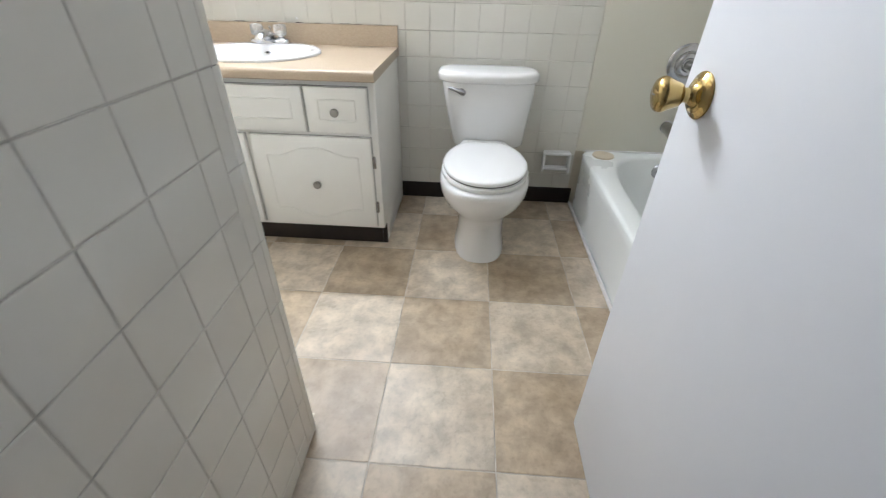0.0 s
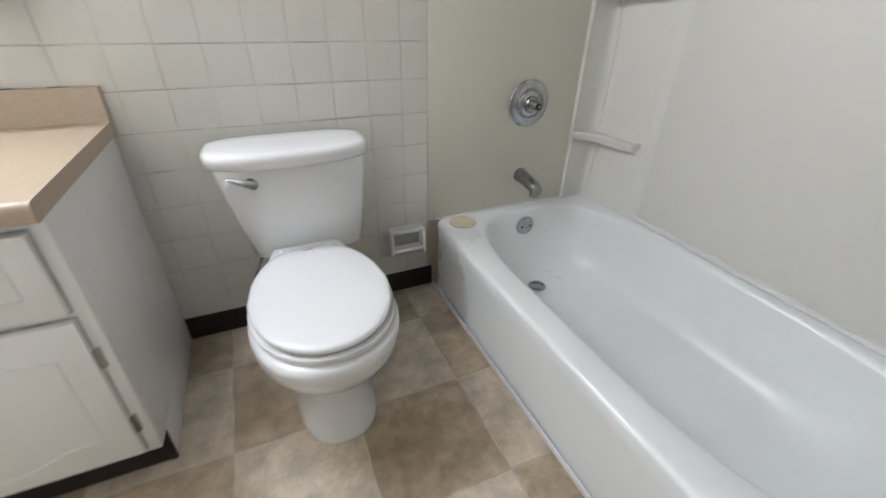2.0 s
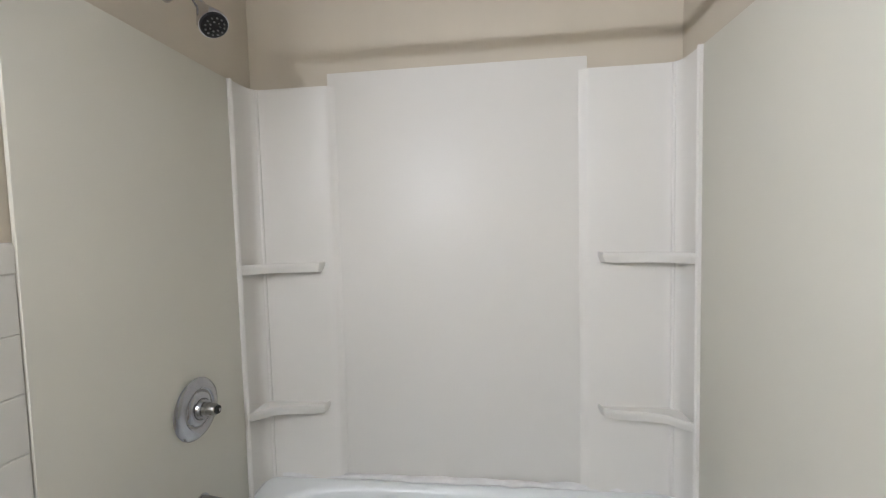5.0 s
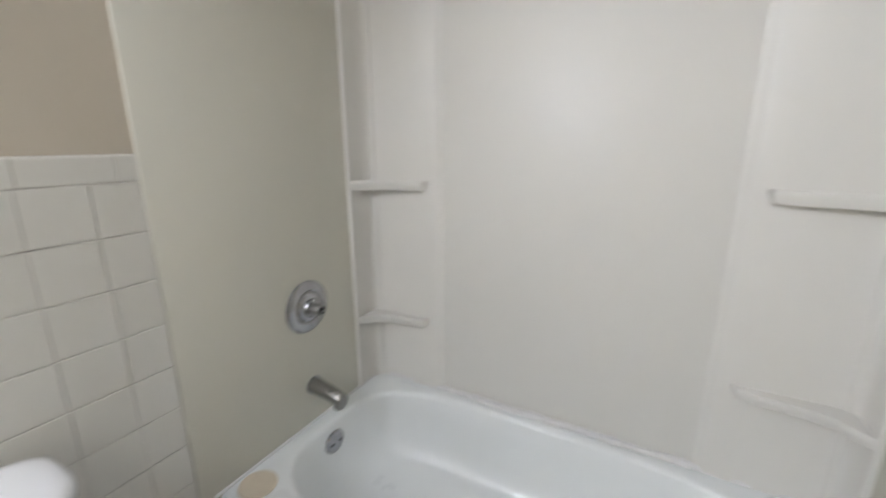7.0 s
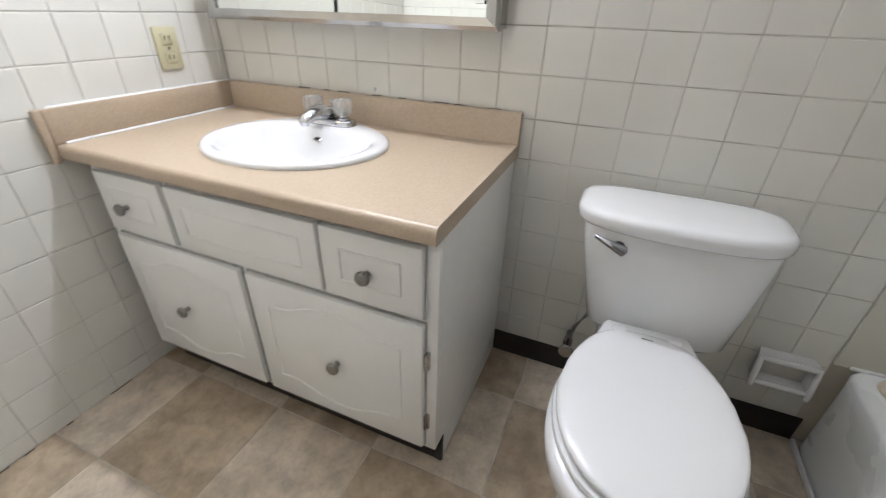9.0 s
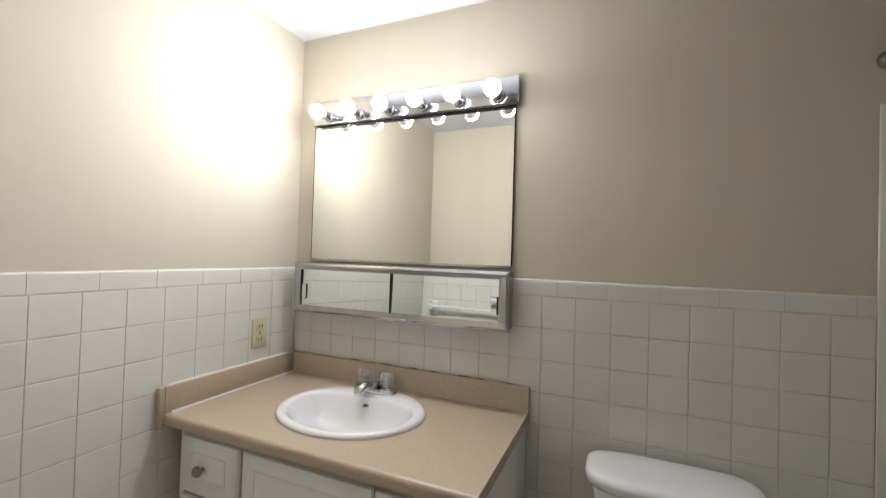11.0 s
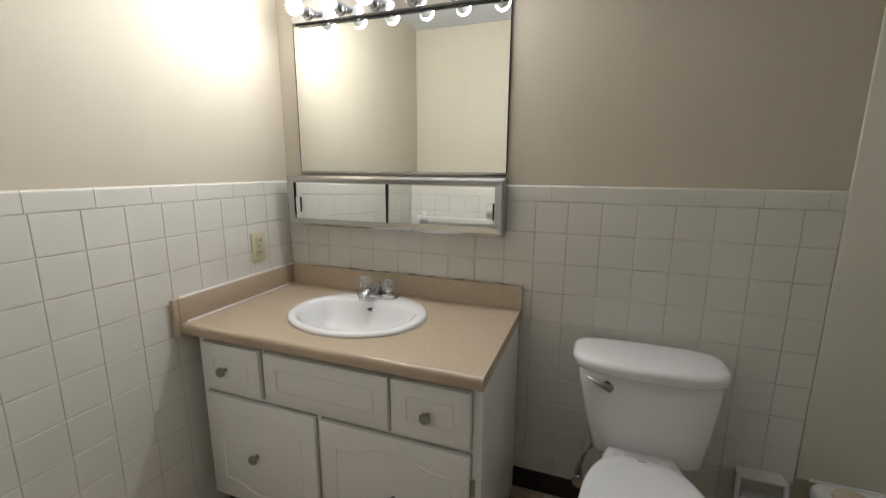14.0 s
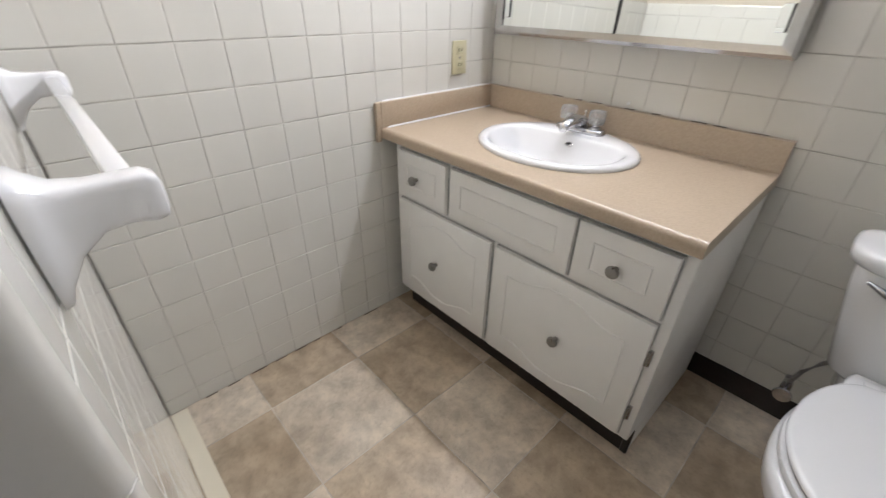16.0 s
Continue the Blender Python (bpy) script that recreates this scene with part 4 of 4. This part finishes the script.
def cap_mesh(w, hgt):
    key = ("cap", round(w, 4), round(hgt, 4))
    if key not in PIECES:
        prof = [(-hgt / 2, 0.0), (-hgt / 2, 0.0020), (-hgt / 2 + 0.0012, 0.0033), (0.0, 0.0036), (hgt / 2 - 0.007, 0.0037), (hgt / 2 - 0.003, 0.0028), (hgt / 2 - 0.0006, 0.0006), (hgt / 2, -0.003)]
        bm = bmesh.new()
        rows = [[bm.verts.new((x, y, z)) for y, z in prof] for x in (-w / 2, w / 2)]
        for i in range(len(prof) - 1):
            bm.faces.new((rows[0][i], rows[1][i], rows[1][i + 1], rows[0][i + 1]))
        bm.faces.new(rows[0])
        bm.faces.new(rows[1][::-1])
        PIECES[key] = finish("cap_tile", bm, TILE, smooth=0)
    return PIECES[key]


def tile_field(parent, turn, face, u0, u1, z0, z1, pu, pz, step=P, stepz=P, gap=0.0018, holes=(), cap=False):
    """Square tiles on a wall: turn maps (u, z, out) to the world, face is the plane, pu and pz one joint each way."""
    def spans(a, b, p, st, gap):
        k = math.floor((a - p) / st)
        out = []
        while p + k * st < b - 1e-6:
            lo, hi = max(a, p + k * st), min(b, p + (k + 1) * st)
            if hi - lo > 0.012:
                out.append((lo + gap / 2, hi - gap / 2))
            k += 1
        return out
    # joints between neighbours are nearly filled with paint, those between courses stay open
    for a, b in spans(u0, u1, pu, step, gap * 0.6):
        for c, d in spans(z0, z1, pz, stepz, gap * 1.1):
            if any(a > h[0] and b < h[1] and c > h[2] and d < h[3] for h in holes):
                continue
            ob = new("cap_tile", cap_mesh(b - a, d - c)) if cap else new("tile", tile_mesh(b - a, d - c))
            ob.parent = parent
            u, z = (a + b) / 2, (c + d) / 2
            wob = Matrix.Rotation(random.gauss(0, 0.0009), 4, "X") @ Matrix.Rotation(random.gauss(0, 0.0009), 4, "Y")
            ob.matrix_local = turn(u, z, face) @ wob


def facing_south(u, z, f):
    return Matrix.Translation((u, f, z)) @ Matrix(((1, 0, 0, 0), (0, 0, -1, 0), (0, 1, 0, 0), (0, 0, 0, 1)))


def facing_north(u, z, f):
    return Matrix.Translation((u, f, z)) @ Matrix(((-1, 0, 0, 0), (0, 0, 1, 0), (0, 1, 0, 0), (0, 0, 0, 1)))


def facing_east(u, z, f):
    return Matrix.Translation((f, u, z)) @ Matrix(((0, 0, 1, 0), (1, 0, 0, 0), (0, 1, 0, 0), (0, 0, 0, 1)))


def bed(parent, x0, x1, y0, y1, z1=CAPZ - 0.003):
    part("grout_bed", box(x0, x1, y0, y1, 0.0, z1), GROUT, parent, smooth=0)


bed(wall_north, XL + 0.0045, 0.564, YB - 0.005, YB + 0.001)
bed(wall_west, XL - 0.001, XL + 0.004, YT, YB - 0.0055)
bed(wall_towel, XL + 0.0045, XN - 0.0045, YT - 0.007, YT - 0.004)
bed(wall_entry, XN - 0.007, XN - 0.004, -0.02, YT - 0.0075)
FN, FW, FT, FE = YB - 0.0042, XL + 0.0032, YT - 0.0046, XN - 0.0046
tile_field(wall_north, facing_south, FN, XL + 0.0078, 0.565, 0.0, TZ, -0.293, TZ, holes=((-1.33, -0.36, -1, 0.74),))
tile_field(wall_north, facing_south, FN, XL + 0.0078, 0.565, TZ, CAPZ, -0.243, TZ, 0.1535, CAPZ - TZ, cap=True)
tile_field(wall_west, facing_east, FW, YT + 0.002, YB - 0.0085, 0.0, TZ, 1.1235, TZ, holes=((1.5, 2.1, -1, 0.70),))
tile_field(wall_west, facing_east, FW, YT + 0.002, YB - 0.0085, TZ, CAPZ, 1.118, TZ, 0.1535, CAPZ - TZ, cap=True)
tile_field(wall_towel, facing_north, FT, XL + 0.0078, XN - 0.0005, 0.0, TZ, XN - 0.05, TZ)
tile_field(wall_towel, facing_north, FT, XL + 0.0078, XN - 0.0005, TZ, CAPZ, -0.42, TZ, 0.1535, CAPZ - TZ, cap=True)
tile_field(wall_entry, facing_east, FE, -0.02, 0.542, 0.0, TZ, 0.484, 0.935)
tile_field(wall_entry, facing_east, FE, 0.542, YT - 0.001, 0.0, TZ, 0.542, 0.935, P, 0.1535)
tile_field(wall_entry, facing_east, FE, -0.02, YT - 0.002, TZ, CAPZ, 0.519, TZ, 0.1535, CAPZ - TZ, cap=True)

# rounded nosing tiles up the outer corner of the entry
nose = [(XN - 0.0008, YT - 0.016), (XN - 0.0006, YT + 0.002), (XN - 0.0035, YT + 0.009), (XN - 0.010, YT + 0.0125), (XN - 0.018, YT + 0.011), (XN - 0.040, YT + 0.0005), (XN - 0.040, YT - 0.003), (XN - 0.004, YT - 0.016)]
z = 0.935 - 6 * 0.1535
while z < TZ - 0.01:
    part("corner_tile", slab(nose, "z", max(z, 0.0) + 0.001, min(z + 0.1535, TZ) - 0.001), TILE, wall_entry, smooth=40)
    z += 0.1535

# floor squares
FP, FX, FY = 0.327, -0.202, 1.167


def floor_square(i, j):
    x0, x1 = max(FX + i * FP, XL + 0.002), min(FX + (i + 1) * FP, 1.36)
    y0, y1 = max(FY + j * FP, -1.29), min(FY + (j + 1) * FP, YB - 0.01)
    if x1 - x0 < 0.01 or y1 - y0 < 0.01:
        return
    g = 0.0018
    light = (i + j) % 2 == 0
    bm = bmesh.new()
    rings = []
    for k, z in ((0.0, -0.0012), (0.0, -0.0006), (0.0012, 0.0)):
        rings.append([(x0 + g + k, y0 + g + k, z), (x1 - g - k, y0 + g + k, z), (x1 - g - k, y1 - g - k, z), (x0 + g + k, y1 - g - k, z)])
    loft(rings, bm, False, True)
    part("floor_square", bm, VINYL_L if light else VINYL_D, floor, smooth=0)


for i in range(-4, 5):
    for j in range(-8, 3):
        floor_square(i, j)

# grime along the foot of the side wall
q = 0.70
while q < 1.42:
    ln = random.uniform(0.015, 0.07)
    part("grime_line", box(XL + 0.0072, XL + 0.0105, q, q + ln, 0.0002, random.uniform(0.0007, 0.0016)), GRIME, wall_west, smooth=0)
    q += ln + random.uniform(0.03, 0.12)
